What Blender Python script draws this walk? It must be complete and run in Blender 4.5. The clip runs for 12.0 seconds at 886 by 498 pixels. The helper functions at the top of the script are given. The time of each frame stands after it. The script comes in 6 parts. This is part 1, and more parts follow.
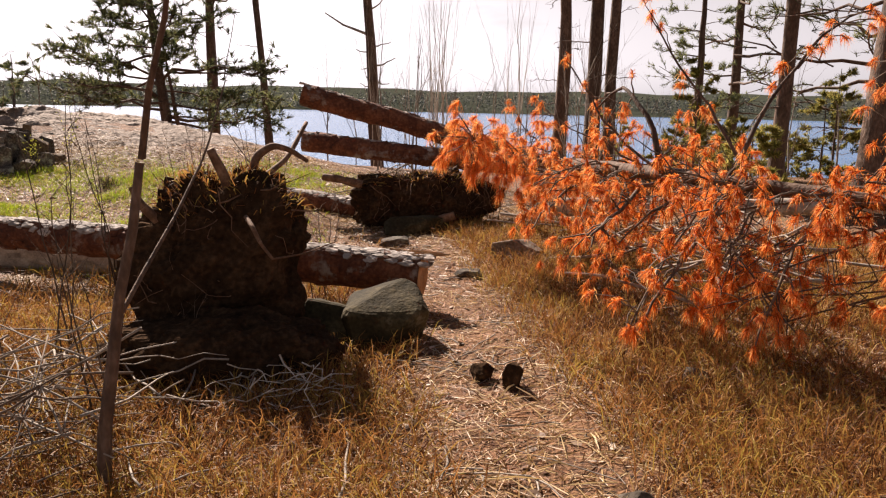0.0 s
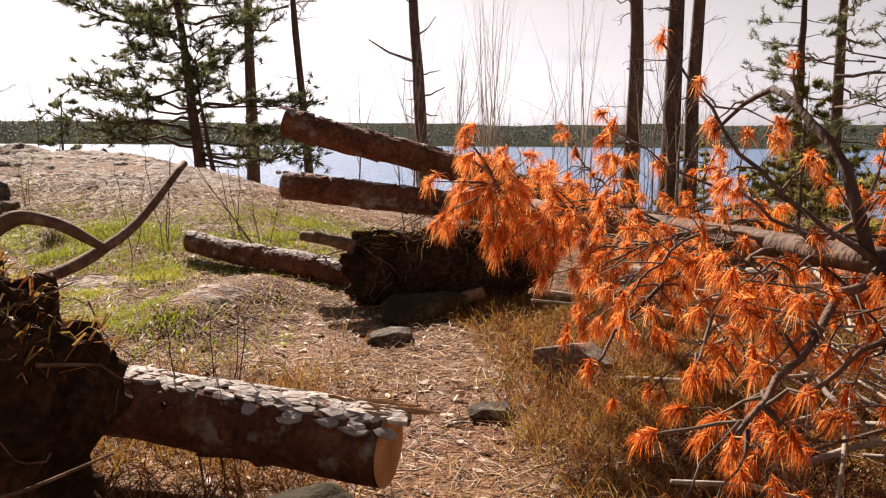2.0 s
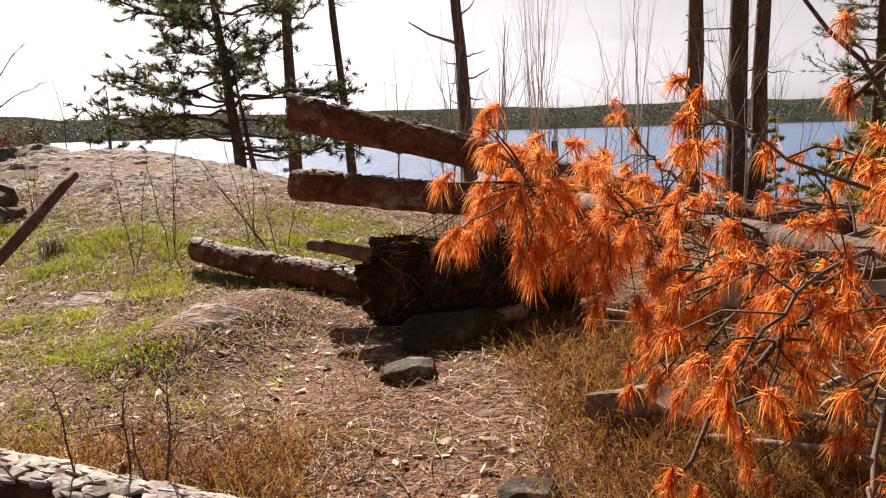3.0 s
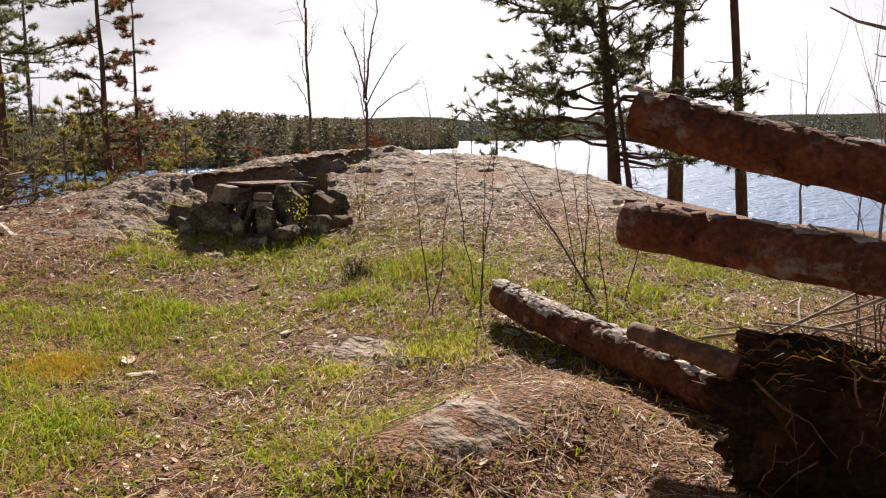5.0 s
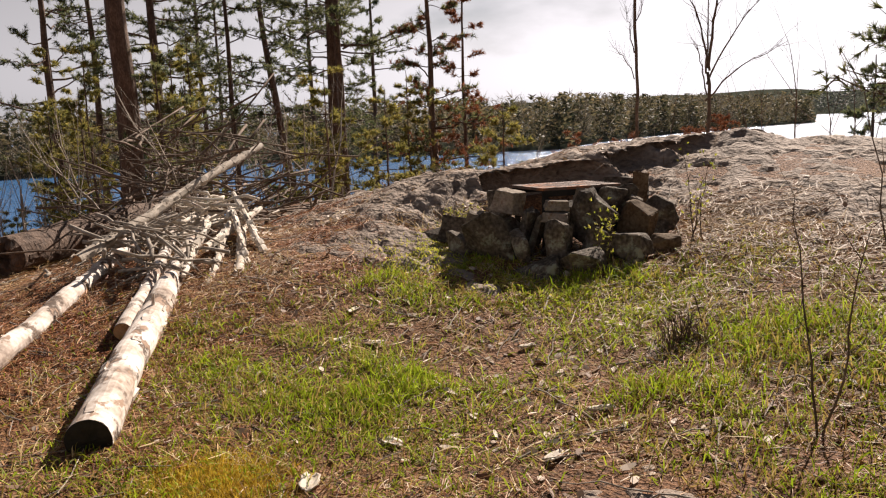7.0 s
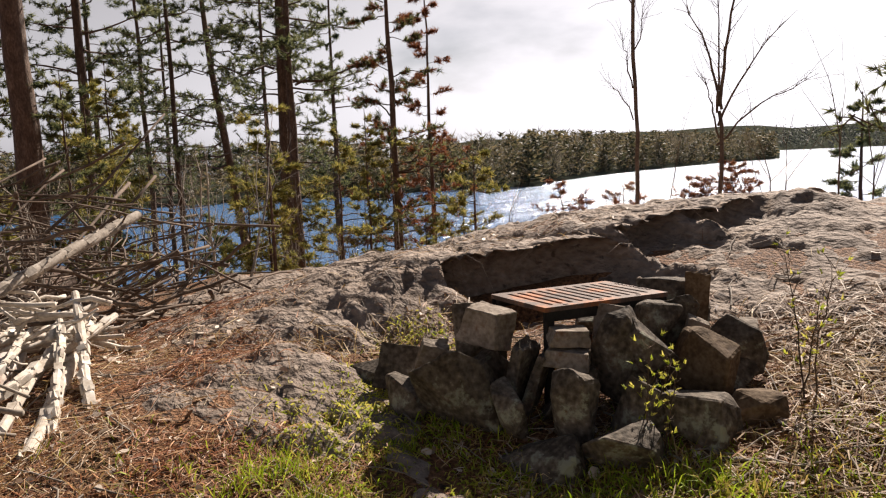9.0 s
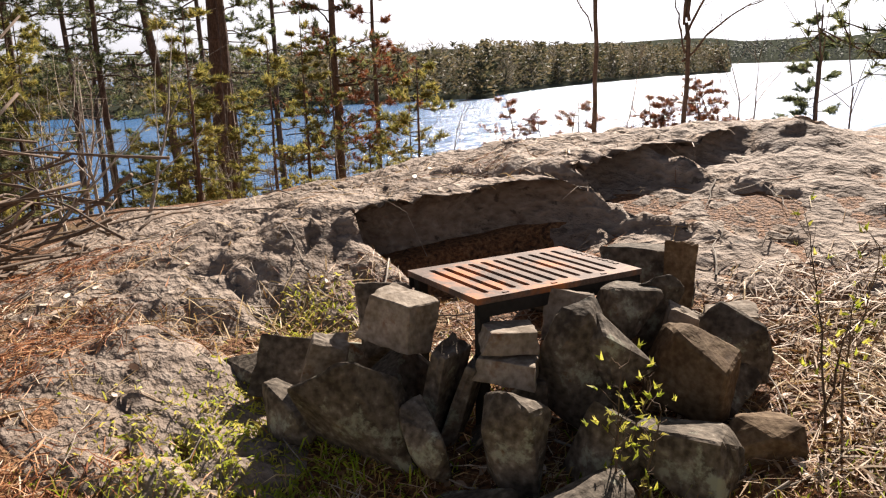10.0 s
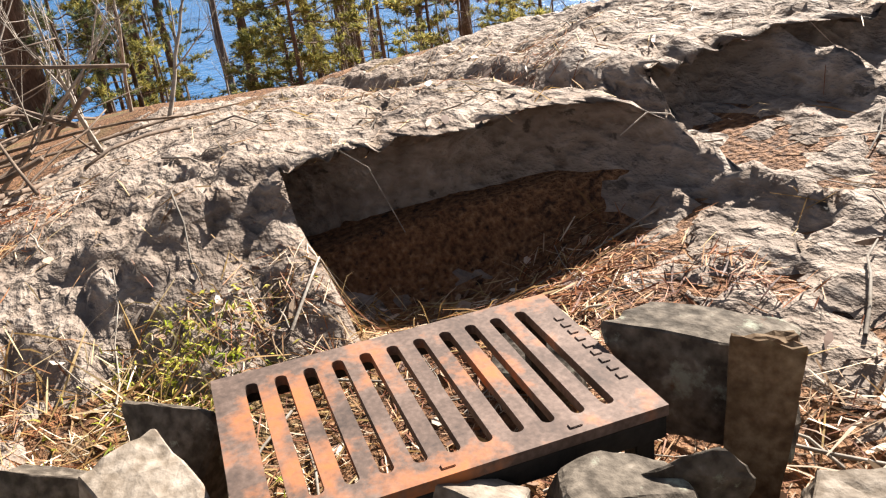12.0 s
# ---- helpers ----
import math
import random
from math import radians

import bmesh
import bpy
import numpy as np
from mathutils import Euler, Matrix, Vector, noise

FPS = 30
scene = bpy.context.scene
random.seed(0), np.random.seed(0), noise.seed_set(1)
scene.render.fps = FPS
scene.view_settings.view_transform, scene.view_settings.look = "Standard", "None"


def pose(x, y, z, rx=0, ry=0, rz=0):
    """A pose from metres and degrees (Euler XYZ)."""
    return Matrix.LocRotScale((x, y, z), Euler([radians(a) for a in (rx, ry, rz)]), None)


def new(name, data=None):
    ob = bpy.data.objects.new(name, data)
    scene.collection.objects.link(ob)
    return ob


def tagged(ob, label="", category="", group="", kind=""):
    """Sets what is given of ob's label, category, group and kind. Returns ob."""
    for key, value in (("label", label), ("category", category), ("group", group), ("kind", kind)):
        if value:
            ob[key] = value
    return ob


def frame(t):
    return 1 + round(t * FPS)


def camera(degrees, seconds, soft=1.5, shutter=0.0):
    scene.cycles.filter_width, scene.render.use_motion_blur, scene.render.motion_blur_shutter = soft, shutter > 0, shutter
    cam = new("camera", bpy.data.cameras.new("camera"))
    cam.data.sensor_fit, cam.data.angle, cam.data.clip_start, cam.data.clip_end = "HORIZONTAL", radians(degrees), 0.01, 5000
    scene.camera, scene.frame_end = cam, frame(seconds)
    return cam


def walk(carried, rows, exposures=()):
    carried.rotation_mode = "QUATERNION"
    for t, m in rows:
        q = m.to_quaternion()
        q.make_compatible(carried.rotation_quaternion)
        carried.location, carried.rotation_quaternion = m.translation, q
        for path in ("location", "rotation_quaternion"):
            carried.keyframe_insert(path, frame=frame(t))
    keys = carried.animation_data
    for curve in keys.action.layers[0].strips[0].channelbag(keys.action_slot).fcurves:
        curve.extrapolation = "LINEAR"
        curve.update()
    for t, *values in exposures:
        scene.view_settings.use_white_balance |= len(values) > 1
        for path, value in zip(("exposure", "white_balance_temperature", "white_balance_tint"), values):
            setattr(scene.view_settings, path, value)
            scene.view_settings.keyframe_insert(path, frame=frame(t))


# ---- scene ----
cam = camera(58.3, 12.0, soft=1.2)
METRES, EYE, TILT, LEAN, TURN = 14.0, 1.5, -10.2, -1.2, 0.0
ROWS = [
    (0.0, 0.0, 0.0, 0.0, -0.0, 0.0, -0.0),
    (0.5, 0.0124, 0.056, 0.0065, 1.57, 2.52, -0.79),
    (1.0, 0.0161, 0.1039, 0.0134, 6.82, 2.74, -0.28),
    (1.5, 0.016, 0.1492, 0.024, 5.54, 2.85, -0.57),
    (2.0, 0.0222, 0.1933, 0.0314, 4.71, 2.43, -0.06),
    (2.5, 0.0266, 0.2321, 0.0393, 6.92, 1.35, 0.75),
    (4.5, 0.0122, 0.3758, 0.0626, 20.67, 2.49, -1.96),
    (5.0, -0.006, 0.4158, 0.0755, 35.41, 0.82, -4.55),
    (5.5, -0.0318, 0.4529, 0.0825, 43.34, -1.15, -3.96),
    (6.0, -0.0583, 0.485, 0.0912, 48.24, -3.33, -3.94),
    (6.5, -0.0833, 0.516, 0.1018, 55.07, -3.46, -6.33),
    (7.0, -0.1172, 0.5421, 0.1034, 59.27, -2.78, -5.76),
    (9.0, -0.2666, 0.6409, 0.1371, 57.13, 0.02, -5.33),
    (9.5, -0.2917, 0.6691, 0.1425, 56.63, -5.02, -5.25),
    (10.0, -0.3235, 0.693, 0.1514, 53.66, -5.95, -5.56),
    (10.5, -0.348, 0.7232, 0.1552, 52.73, -6.93, -4.93),
    (11.0, -0.3655, 0.7495, 0.165, 54.9, -9.98, -3.87),
    (11.5, -0.3848, 0.7747, 0.1723, 58.16, -13.31, -3.92),
    (12.0, -0.3952, 0.8002, 0.1775, 64.95, -18.5, -2.02),
]
EXPOSURES = [(t, stops, kelvin, tint) for t, stops, kelvin, tint in (
    (0.0, 1.25, 6900, 21), (2.5, 1.1, 6900, 20), (5.0, 0.92, 6700, 17), (7.0, 0.9, 6700, 17), (9.0, 0.95, 6600, 16), (9.5, 1.2, 6600, 16), (10.5, 1.5, 6400, 13), (11.0, 1.7, 6200, 12), (12.0, 1.9, 6150, 11))]
walk(cam, [(t, pose(0, 0, EYE, TILT, LEAN, TURN) @ pose(METRES * x, METRES * y, METRES * z, 90 + pitch, roll, yaw)) for t, x, y, z, yaw, pitch, roll in ROWS], EXPOSURES)

# ---- light ----
SUN_AZ, SUN_EL = 30.0, 37.0          # degrees left of +y, and up
world = bpy.data.worlds.new("world")
scene.world = world
world.use_nodes = True
wn, wl = world.node_tree.nodes, world.node_tree.links
bg = wn["Background"]
sky = wn.new("ShaderNodeTexSky")
sky.sky_type, sky.sun_disc = "NISHITA", False
sky.sun_elevation, sky.sun_rotation = radians(SUN_EL), radians(-SUN_AZ)
sky.air_density, sky.dust_density, sky.ozone_density = 1.0, 1.2, 1.0
wco = wn.new("ShaderNodeTexCoord")
wmap = wn.new("ShaderNodeMapping")
wmap.inputs["Scale"].default_value = (1.6, 1.6, 4.5)
cloud = wn.new("ShaderNodeTexNoise")
cloud.inputs["Scale"].default_value, cloud.inputs["Detail"].default_value = 1.5, 7
wsep, wband, wadd = wn.new("ShaderNodeSeparateXYZ"), wn.new("ShaderNodeMapRange"), wn.new("ShaderNodeMath")
wband.inputs["From Min"].default_value, wband.inputs["From Max"].default_value = 0.1, 0.75      # cloud banks thicken towards the horizon
wband.inputs["To Min"].default_value, wband.inputs["To Max"].default_value = 0.16, -0.14
cramp = wn.new("ShaderNodeValToRGB")
cramp.color_ramp.elements[0].position, cramp.color_ramp.elements[1].position = 0.37, 0.55
wmix = wn.new("ShaderNodeMix")
wmix.data_type = "RGBA"
wlum, wgain = wn.new("ShaderNodeRGBToBW"), wn.new("ShaderNodeMix")      # cloud is white and brighter than the sky behind it
wgain.data_type, wgain.blend_type, wgain.clamp_result = "RGBA", "MULTIPLY", False
wgain.inputs["Factor"].default_value, wgain.inputs["B"].default_value = 1.0, (2.2, 2.22, 2.3, 1)
wl.new(sky.outputs["Color"], wlum.inputs["Color"])
wl.new(wlum.outputs["Val"], wgain.inputs["A"])
wl.new(wgain.outputs["Result"], wmix.inputs["B"])
wl.new(wco.outputs["Generated"], wmap.inputs["Vector"])
wl.new(wmap.outputs["Vector"], cloud.inputs["Vector"])
wl.new(wco.outputs["Generated"], wsep.inputs["Vector"])
wl.new(wsep.outputs["Z"], wband.inputs["Value"])
wl.new(cloud.outputs["Fac"], wadd.inputs[0])
wl.new(wband.outputs["Result"], wadd.inputs[1])
wl.new(wadd.outputs["Value"], cramp.inputs["Fac"])
wl.new(cramp.outputs["Color"], wmix.inputs["Factor"])
wl.new(sky.outputs["Color"], wmix.inputs["A"])
wl.new(wmix.outputs["Result"], bg.inputs["Color"])
bg.inputs["Strength"].default_value = 0.024

sun = new("sun", bpy.data.lights.new("sun", "SUN"))
sun.data.energy, sun.data.angle, sun.data.color = 5.0, radians(0.55), (1.0, 0.93, 0.81)
saz, sel = radians(SUN_AZ), radians(SUN_EL)
SUNWARD = Vector((-math.sin(saz) * math.cos(sel), math.cos(saz) * math.cos(sel), math.sin(sel)))
sun.matrix_world = SUNWARD.to_track_quat("Z", "Y").to_matrix().to_4x4()


# ---- materials ----
def material(name, stops, scale=4.0, detail=6.0, rough=0.85, bump=0.4, bump_scale=40.0, dist=0.02,
             stretch=(1, 1, 1), jitter=0.0, per="island", fine=0.35, metal=0.0, spec=0.3, coords="Object", second=None, third=None):
    """Colours over a noise at two scales, relief, and a random shift of value from piece to piece."""
    m = bpy.data.materials.new(name)
    m.use_nodes = True
    n, l = m.node_tree.nodes, m.node_tree.links
    b = n["Principled BSDF"]
    b.inputs["Roughness"].default_value, b.inputs["Metallic"].default_value = rough, metal
    b.inputs["Specular IOR Level"].default_value = spec
    tc, mp = n.new("ShaderNodeTexCoord"), n.new("ShaderNodeMapping")
    mp.inputs["Scale"].default_value = stretch
    l.new(tc.outputs[coords], mp.inputs["Vector"])
    big, small = n.new("ShaderNodeTexNoise"), n.new("ShaderNodeTexNoise")
    big.inputs["Scale"].default_value, big.inputs["Detail"].default_value = scale, detail
    small.inputs["Scale"].default_value, small.inputs["Detail"].default_value = bump_scale, 8
    for t in (big, small):
        l.new(mp.outputs["Vector"], t.inputs["Vector"])
    mixf = n.new("ShaderNodeMix")
    mixf.inputs["Factor"].default_value = fine
    l.new(big.outputs["Fac"], mixf.inputs["A"])
    l.new(small.outputs["Fac"], mixf.inputs["B"])
    ramp = n.new("ShaderNodeValToRGB")
    e = ramp.color_ramp.elements
    while len(e) < len(stops):
        e.new(0.5)
    for i, (p, c) in enumerate(stops):
        e[i].position, e[i].color = p, (*c, 1)
    l.new(mixf.outputs["Result"], ramp.inputs["Fac"])
    out = ramp.outputs["Color"]
    for extra in (second, third):       # patches of another colour: (colour, scale, from, to)
        if not extra:
            continue
        p = n.new("ShaderNodeTexNoise")
        p.inputs["Scale"].default_value, p.inputs["Detail"].default_value = extra[1], 9
        p.inputs["Roughness"].default_value = 0.65
        l.new(mp.outputs["Vector"], p.inputs["Vector"])
        pr = n.new("ShaderNodeMapRange")
        pr.inputs["From Min"].default_value, pr.inputs["From Max"].default_value = extra[2], extra[3]
        l.new(p.outputs["Fac"], pr.inputs["Value"])
        mx = n.new("ShaderNodeMix")
        mx.data_type = "RGBA"
        mx.inputs["B"].default_value = (*extra[0], 1)
        l.new(pr.outputs["Result"], mx.inputs["Factor"])
        l.new(out, mx.inputs["A"])
        out = mx.outputs["Result"]
    if jitter:
        hsv = n.new("ShaderNodeHueSaturation")
        r = n.new("ShaderNodeNewGeometry") if per == "island" else n.new("ShaderNodeObjectInfo")
        mr = n.new("ShaderNodeMapRange")
        mr.inputs["To Min"].default_value, mr.inputs["To Max"].default_value = 1 - jitter, 1 + jitter
        l.new(r.outputs["Random Per Island" if per == "island" else "Random"], mr.inputs["Value"])
        l.new(mr.outputs["Result"], hsv.inputs["Value"])
        l.new(out, hsv.inputs["Color"])
        out = hsv.outputs["Color"]
    l.new(out, b.inputs["Base Color"])
    if bump:
        bp = n.new("ShaderNodeBump")
        bp.inputs["Strength"].default_value, bp.inputs["Distance"].default_value = bump, dist
        l.new(mixf.outputs["Result"], bp.inputs["Height"])
        l.new(bp.outputs["Normal"], b.inputs["Normal"])
    return m


def leafy(name, stops, jitter=0.35, rough=0.6, through_light=0.35):
    """Needles and blades: colour per piece, some light passing through."""
    m = bpy.data.materials.new(name)
    m.use_nodes = True
    n, l = m.node_tree.nodes, m.node_tree.links
    b = n["Principled BSDF"]
    b.inputs["Roughness"].default_value, b.inputs["Specular IOR Level"].default_value = rough, 0.25
    g = n.new("ShaderNodeNewGeometry")
    tc, nz = n.new("ShaderNodeTexCoord"), n.new("ShaderNodeTexNoise")
    nz.inputs["Scale"].default_value, nz.inputs["Detail"].default_value = 1.3, 3
    l.new(tc.outputs["Object"], nz.inputs["Vector"])
    mx = n.new("ShaderNodeMix")
    mx.inputs["Factor"].default_value = 0.5
    l.new(g.outputs["Random Per Island"], mx.inputs["A"])
    l.new(nz.outputs["Fac"], mx.inputs["B"])
    ramp = n.new("ShaderNodeValToRGB")
    e = ramp.color_ramp.elements
    while len(e) < len(stops):
        e.new(0.5)
    for i, (p, c) in enumerate(stops):
        e[i].position, e[i].color = p, (*c, 1)
    wide = n.new("ShaderNodeMapRange")
    wide.inputs["From Min"].default_value, wide.inputs["From Max"].default_value = 0.24, 0.76
    l.new(mx.outputs["Result"], wide.inputs["Value"])
    l.new(wide.outputs["Result"], ramp.inputs["Fac"])
    l.new(ramp.outputs["Color"], b.inputs["Base Color"])
    t = n.new("ShaderNodeBsdfTranslucent")
    l.new(ramp.outputs["Color"], t.inputs["Color"])
    ms = n.new("ShaderNodeMixShader")
    ms.inputs["Fac"].default_value = through_light
    l.new(b.outputs["BSDF"], ms.inputs[1])
    l.new(t.outputs["BSDF"], ms.inputs[2])
    l.new(ms.outputs["Shader"], n["Material Output"].inputs["Surface"])
    return m


M_SOIL = material("forest_soil", [(0.30, (0.022, 0.010, 0.005)), (0.43, (0.115, 0.05, 0.02)), (0.57, (0.24, 0.115, 0.05)), (0.76, (0.42, 0.26, 0.135))],
                  scale=1.6, bump=1.0, bump_scale=45, dist=0.06, fine=0.7, second=((0.13, 0.10, 0.035), 0.55, 0.54, 0.68), third=((0.03, 0.014, 0.007), 11, 0.58, 0.64))
# The third, dark patches paint small shadows of flakes into the rock.
M_ROCK = material("weathered_granite", [(0.28, (0.07, 0.052, 0.04)), (0.42, (0.178, 0.132, 0.101)), (0.57, (0.28, 0.221, 0.177)), (0.76, (0.43, 0.37, 0.315))],
                  scale=2.2, bump=1.0, bump_scale=14, dist=0.10, rough=0.82, spec=0.15, stretch=(1, 1.3, 1.9), fine=0.55, second=((0.215, 0.165, 0.13), 3.2, 0.54, 0.66), third=((0.09, 0.07, 0.055), 6.5, 0.60, 0.66))
M_STONE = material("fieldstone", [(0.27, (0.018, 0.014, 0.010)), (0.43, (0.056, 0.044, 0.033)), (0.58, (0.14, 0.113, 0.087)), (0.78, (0.40, 0.36, 0.29))],
                   spec=0.12, scale=5, bump=0.9, bump_scale=38, dist=0.016, fine=0.5, jitter=0.25, per="object", second=((0.25, 0.25, 0.19), 8, 0.56, 0.63), third=((0.12, 0.055, 0.026), 6, 0.62, 0.70))
M_PALESTONE = material("pale_fieldstone", [(0.27, (0.06, 0.043, 0.03)), (0.43, (0.16, 0.125, 0.093)), (0.6, (0.30, 0.25, 0.20)), (0.8, (0.48, 0.43, 0.37))],
                   spec=0.12, scale=7, bump=0.8, bump_scale=40, dist=0.014, fine=0.5, jitter=0.12, per="object", second=((0.15, 0.075, 0.038), 6, 0.58, 0.68))
M_BROWNSTONE = material("brown_fieldstone", [(0.28, (0.035, 0.02, 0.011)), (0.45, (0.10, 0.062, 0.034)), (0.62, (0.20, 0.14, 0.085)), (0.82, (0.38, 0.30, 0.21))],
                   spec=0.12, scale=6, bump=0.8, bump_scale=42, dist=0.014, fine=0.5, jitter=0.15, per="object")
M_BARK = material("pine_bark", [(0.3, (0.035, 0.022, 0.016)), (0.5, (0.105, 0.064, 0.043)), (0.7, (0.21, 0.14, 0.10))],
                  scale=9, bump=1.0, bump_scale=38, dist=0.03, stretch=(1, 1, 0.45), jitter=0.2, per="object", fine=0.5)
M_REDBARK = material("red_pine_log_bark", [(0.3, (0.03, 0.010, 0.006)), (0.5, (0.12, 0.038, 0.016)), (0.7, (0.25, 0.098, 0.046))],
                     scale=8, bump=1.0, bump_scale=34, dist=0.02, jitter=0.12, per="object", fine=0.5, second=((0.27, 0.22, 0.18), 5.0, 0.56, 0.66))
M_BIRCH = material("birch_bark", [(0.3, (0.14, 0.095, 0.07)), (0.44, (0.42, 0.34, 0.28)), (0.62, (0.78, 0.71, 0.64))],
                   scale=5, bump=0.5, bump_scale=26, dist=0.012, fine=0.3, jitter=0.06, per="object", second=((0.085, 0.058, 0.042), 4.5, 0.53, 0.59), third=((0.30, 0.20, 0.14), 9, 0.56, 0.62))
M_GREYWOOD = material("weathered_wood", [(0.3, (0.12, 0.095, 0.075)), (0.5, (0.27, 0.225, 0.18)), (0.75, (0.45, 0.40, 0.34))],
                      scale=12, bump=0.7, bump_scale=60, dist=0.008, jitter=0.35)
M_PALESTICK = material("bleached_sticks", [(0.3, (0.28, 0.22, 0.16)), (0.5, (0.52, 0.45, 0.37)), (0.75, (0.72, 0.67, 0.6))],
                       scale=12, bump=0.5, bump_scale=50, dist=0.006, jitter=0.3)
M_TWIG = material("dead_twigs", [(0.3, (0.05, 0.035, 0.025)), (0.55, (0.14, 0.095, 0.065)), (0.8, (0.26, 0.19, 0.14))], scale=9, bump=0, jitter=0.4)
M_CUT = material("sawn_end_grain", [(0.3, (0.20, 0.09, 0.035)), (0.5, (0.40, 0.22, 0.10)), (0.7, (0.55, 0.36, 0.19))],
                 scale=7, bump=0.5, bump_scale=70, dist=0.006)
M_CHAR = material("charred_end", [(0.3, (0.008, 0.007, 0.006)), (0.7, (0.03, 0.025, 0.02))], scale=12, bump=0.8, bump_scale=60, dist=0.01)
M_ROOTSOIL = material("root_plate_soil", [(0.3, (0.012, 0.007, 0.004)), (0.5, (0.04, 0.023, 0.013)), (0.75, (0.12, 0.068, 0.036))],
                      scale=6, bump=1.0, bump_scale=30, dist=0.05, fine=0.5, rough=1.0, spec=0.02)
M_ROOT = material("broken_roots", [(0.3, (0.05, 0.026, 0.015)), (0.5, (0.14, 0.075, 0.042)), (0.75, (0.34, 0.22, 0.14))], scale=14, bump=0.7, bump_scale=50, dist=0.01)
M_RUST = material("rusted_iron", [(0.25, (0.035, 0.025, 0.021)), (0.45, (0.098, 0.064, 0.049)), (0.6, (0.165, 0.112, 0.088)), (0.85, (0.29, 0.235, 0.20))],
                  scale=9, bump=0.45, bump_scale=90, dist=0.003, rough=0.74, metal=0.25, fine=0.4, second=((0.34, 0.12, 0.04), 4.5, 0.53, 0.66))
# Flaking bark, paled to carry the sunlight on a log's upper side.
M_LITFLAKE = material("sunlit_bark_flakes", [(0.3, (0.16, 0.12, 0.095)), (0.5, (0.36, 0.31, 0.27)), (0.75, (0.56, 0.52, 0.48))], scale=14, bump=0.4, bump_scale=60, dist=0.006, jitter=0.35)
M_GOLD = leafy("golden_moss", [(0.2, (0.30, 0.18, 0.02)), (0.5, (0.55, 0.36, 0.03)), (0.85, (0.66, 0.50, 0.08))], through_light=0.3)
M_ORANGE = leafy("dead_orange_needles", [(0.2, (0.42, 0.085, 0.012)), (0.45, (0.80, 0.19, 0.022)), (0.65, (0.90, 0.29, 0.05)), (0.9, (0.92, 0.50, 0.19))], through_light=0.6)
M_RUSTNEEDLE = leafy("rust_needles", [(0.2, (0.12, 0.04, 0.018)), (0.5, (0.26, 0.085, 0.035)), (0.8, (0.36, 0.16, 0.075))])
M_PINE = leafy("pine_needles", [(0.2, (0.035, 0.048, 0.022)), (0.5, (0.11, 0.13, 0.055)), (0.8, (0.25, 0.25, 0.10))], through_light=0.5)
M_YOUNG = leafy("young_conifer_needles", [(0.15, (0.085, 0.09, 0.022)), (0.5, (0.25, 0.235, 0.055)), (0.85, (0.44, 0.35, 0.10))], through_light=0.55)
M_GRASS = leafy("fresh_grass", [(0.12, (0.45, 0.32, 0.10)), (0.34, (0.20, 0.22, 0.013)), (0.62, (0.215, 0.33, 0.012)), (0.92, (0.44, 0.52, 0.04))], through_light=0.4)
M_REDLITTER = leafy("rust_needle_litter", [(0.15, (0.075, 0.022, 0.008)), (0.45, (0.24, 0.075, 0.024)), (0.7, (0.40, 0.16, 0.06)), (0.95, (0.52, 0.30, 0.15))], through_light=0.1)
M_STRAW = leafy("dry_grass", [(0.1, (0.12, 0.055, 0.018)), (0.4, (0.32, 0.18, 0.06)), (0.65, (0.44, 0.29, 0.11)), (0.92, (0.68, 0.52, 0.29))], through_light=0.3)
M_PALESTRAW = leafy("sunlit_straw", [(0.1, (0.17, 0.085, 0.045)), (0.5, (0.38, 0.255, 0.15)), (0.92, (0.62, 0.49, 0.35))], through_light=0.15)
M_HEATH = leafy("brown_heath", [(0.1, (0.075, 0.026, 0.009)), (0.4, (0.26, 0.105, 0.03)), (0.65, (0.44, 0.21, 0.065)), (0.92, (0.40, 0.28, 0.06))], through_light=0.35)
M_LITTER = leafy("fallen_needles", [(0.15, (0.14, 0.042, 0.014)), (0.38, (0.36, 0.145, 0.055)), (0.6, (0.48, 0.29, 0.155)), (0.9, (0.68, 0.55, 0.40))], through_light=0.1)
M_DRYLEAF = leafy("dry_leaves", [(0.1, (0.12, 0.06, 0.035)), (0.5, (0.36, 0.24, 0.155)), (0.9, (0.68, 0.57, 0.46))], through_light=0.15)
M_FARTREE = leafy("far_conifers", [(0.2, (0.045, 0.048, 0.025)), (0.5, (0.11, 0.10, 0.05)), (0.8, (0.22, 0.17, 0.09))], through_light=0.4)
M_FARBARE = leafy("far_bare_trees", [(0.2, (0.08, 0.065, 0.045)), (0.5, (0.16, 0.13, 0.09)), (0.8, (0.27, 0.23, 0.16))], through_light=0.35)
# Distance haze is put into these grey needle colours.
M_HAZE = leafy("haze_tinted_far_woods", [(0.2, (0.035, 0.042, 0.042)), (0.5, (0.05, 0.058, 0.056)), (0.8, (0.075, 0.08, 0.076))], through_light=0.15)
M_FARLAND = material("far_land", [(0.3, (0.03, 0.035, 0.028)), (0.6, (0.055, 0.06, 0.045)), (0.8, (0.09, 0.085, 0.06))], scale=0.05, bump=0, rough=1.0, spec=0.0)
# Mossy stone, darkened further to hold the root plates' shadow in its colour.
M_MOSSROCK = material("shade_darkened_mossy_stone", [(0.3, (0.015, 0.012, 0.006)), (0.5, (0.045, 0.035, 0.017)), (0.75, (0.13, 0.10, 0.05))], scale=5, bump=1.0, bump_scale=40, dist=0.02, spec=0.1, second=((0.17, 0.15, 0.10), 6, 0.60, 0.70))
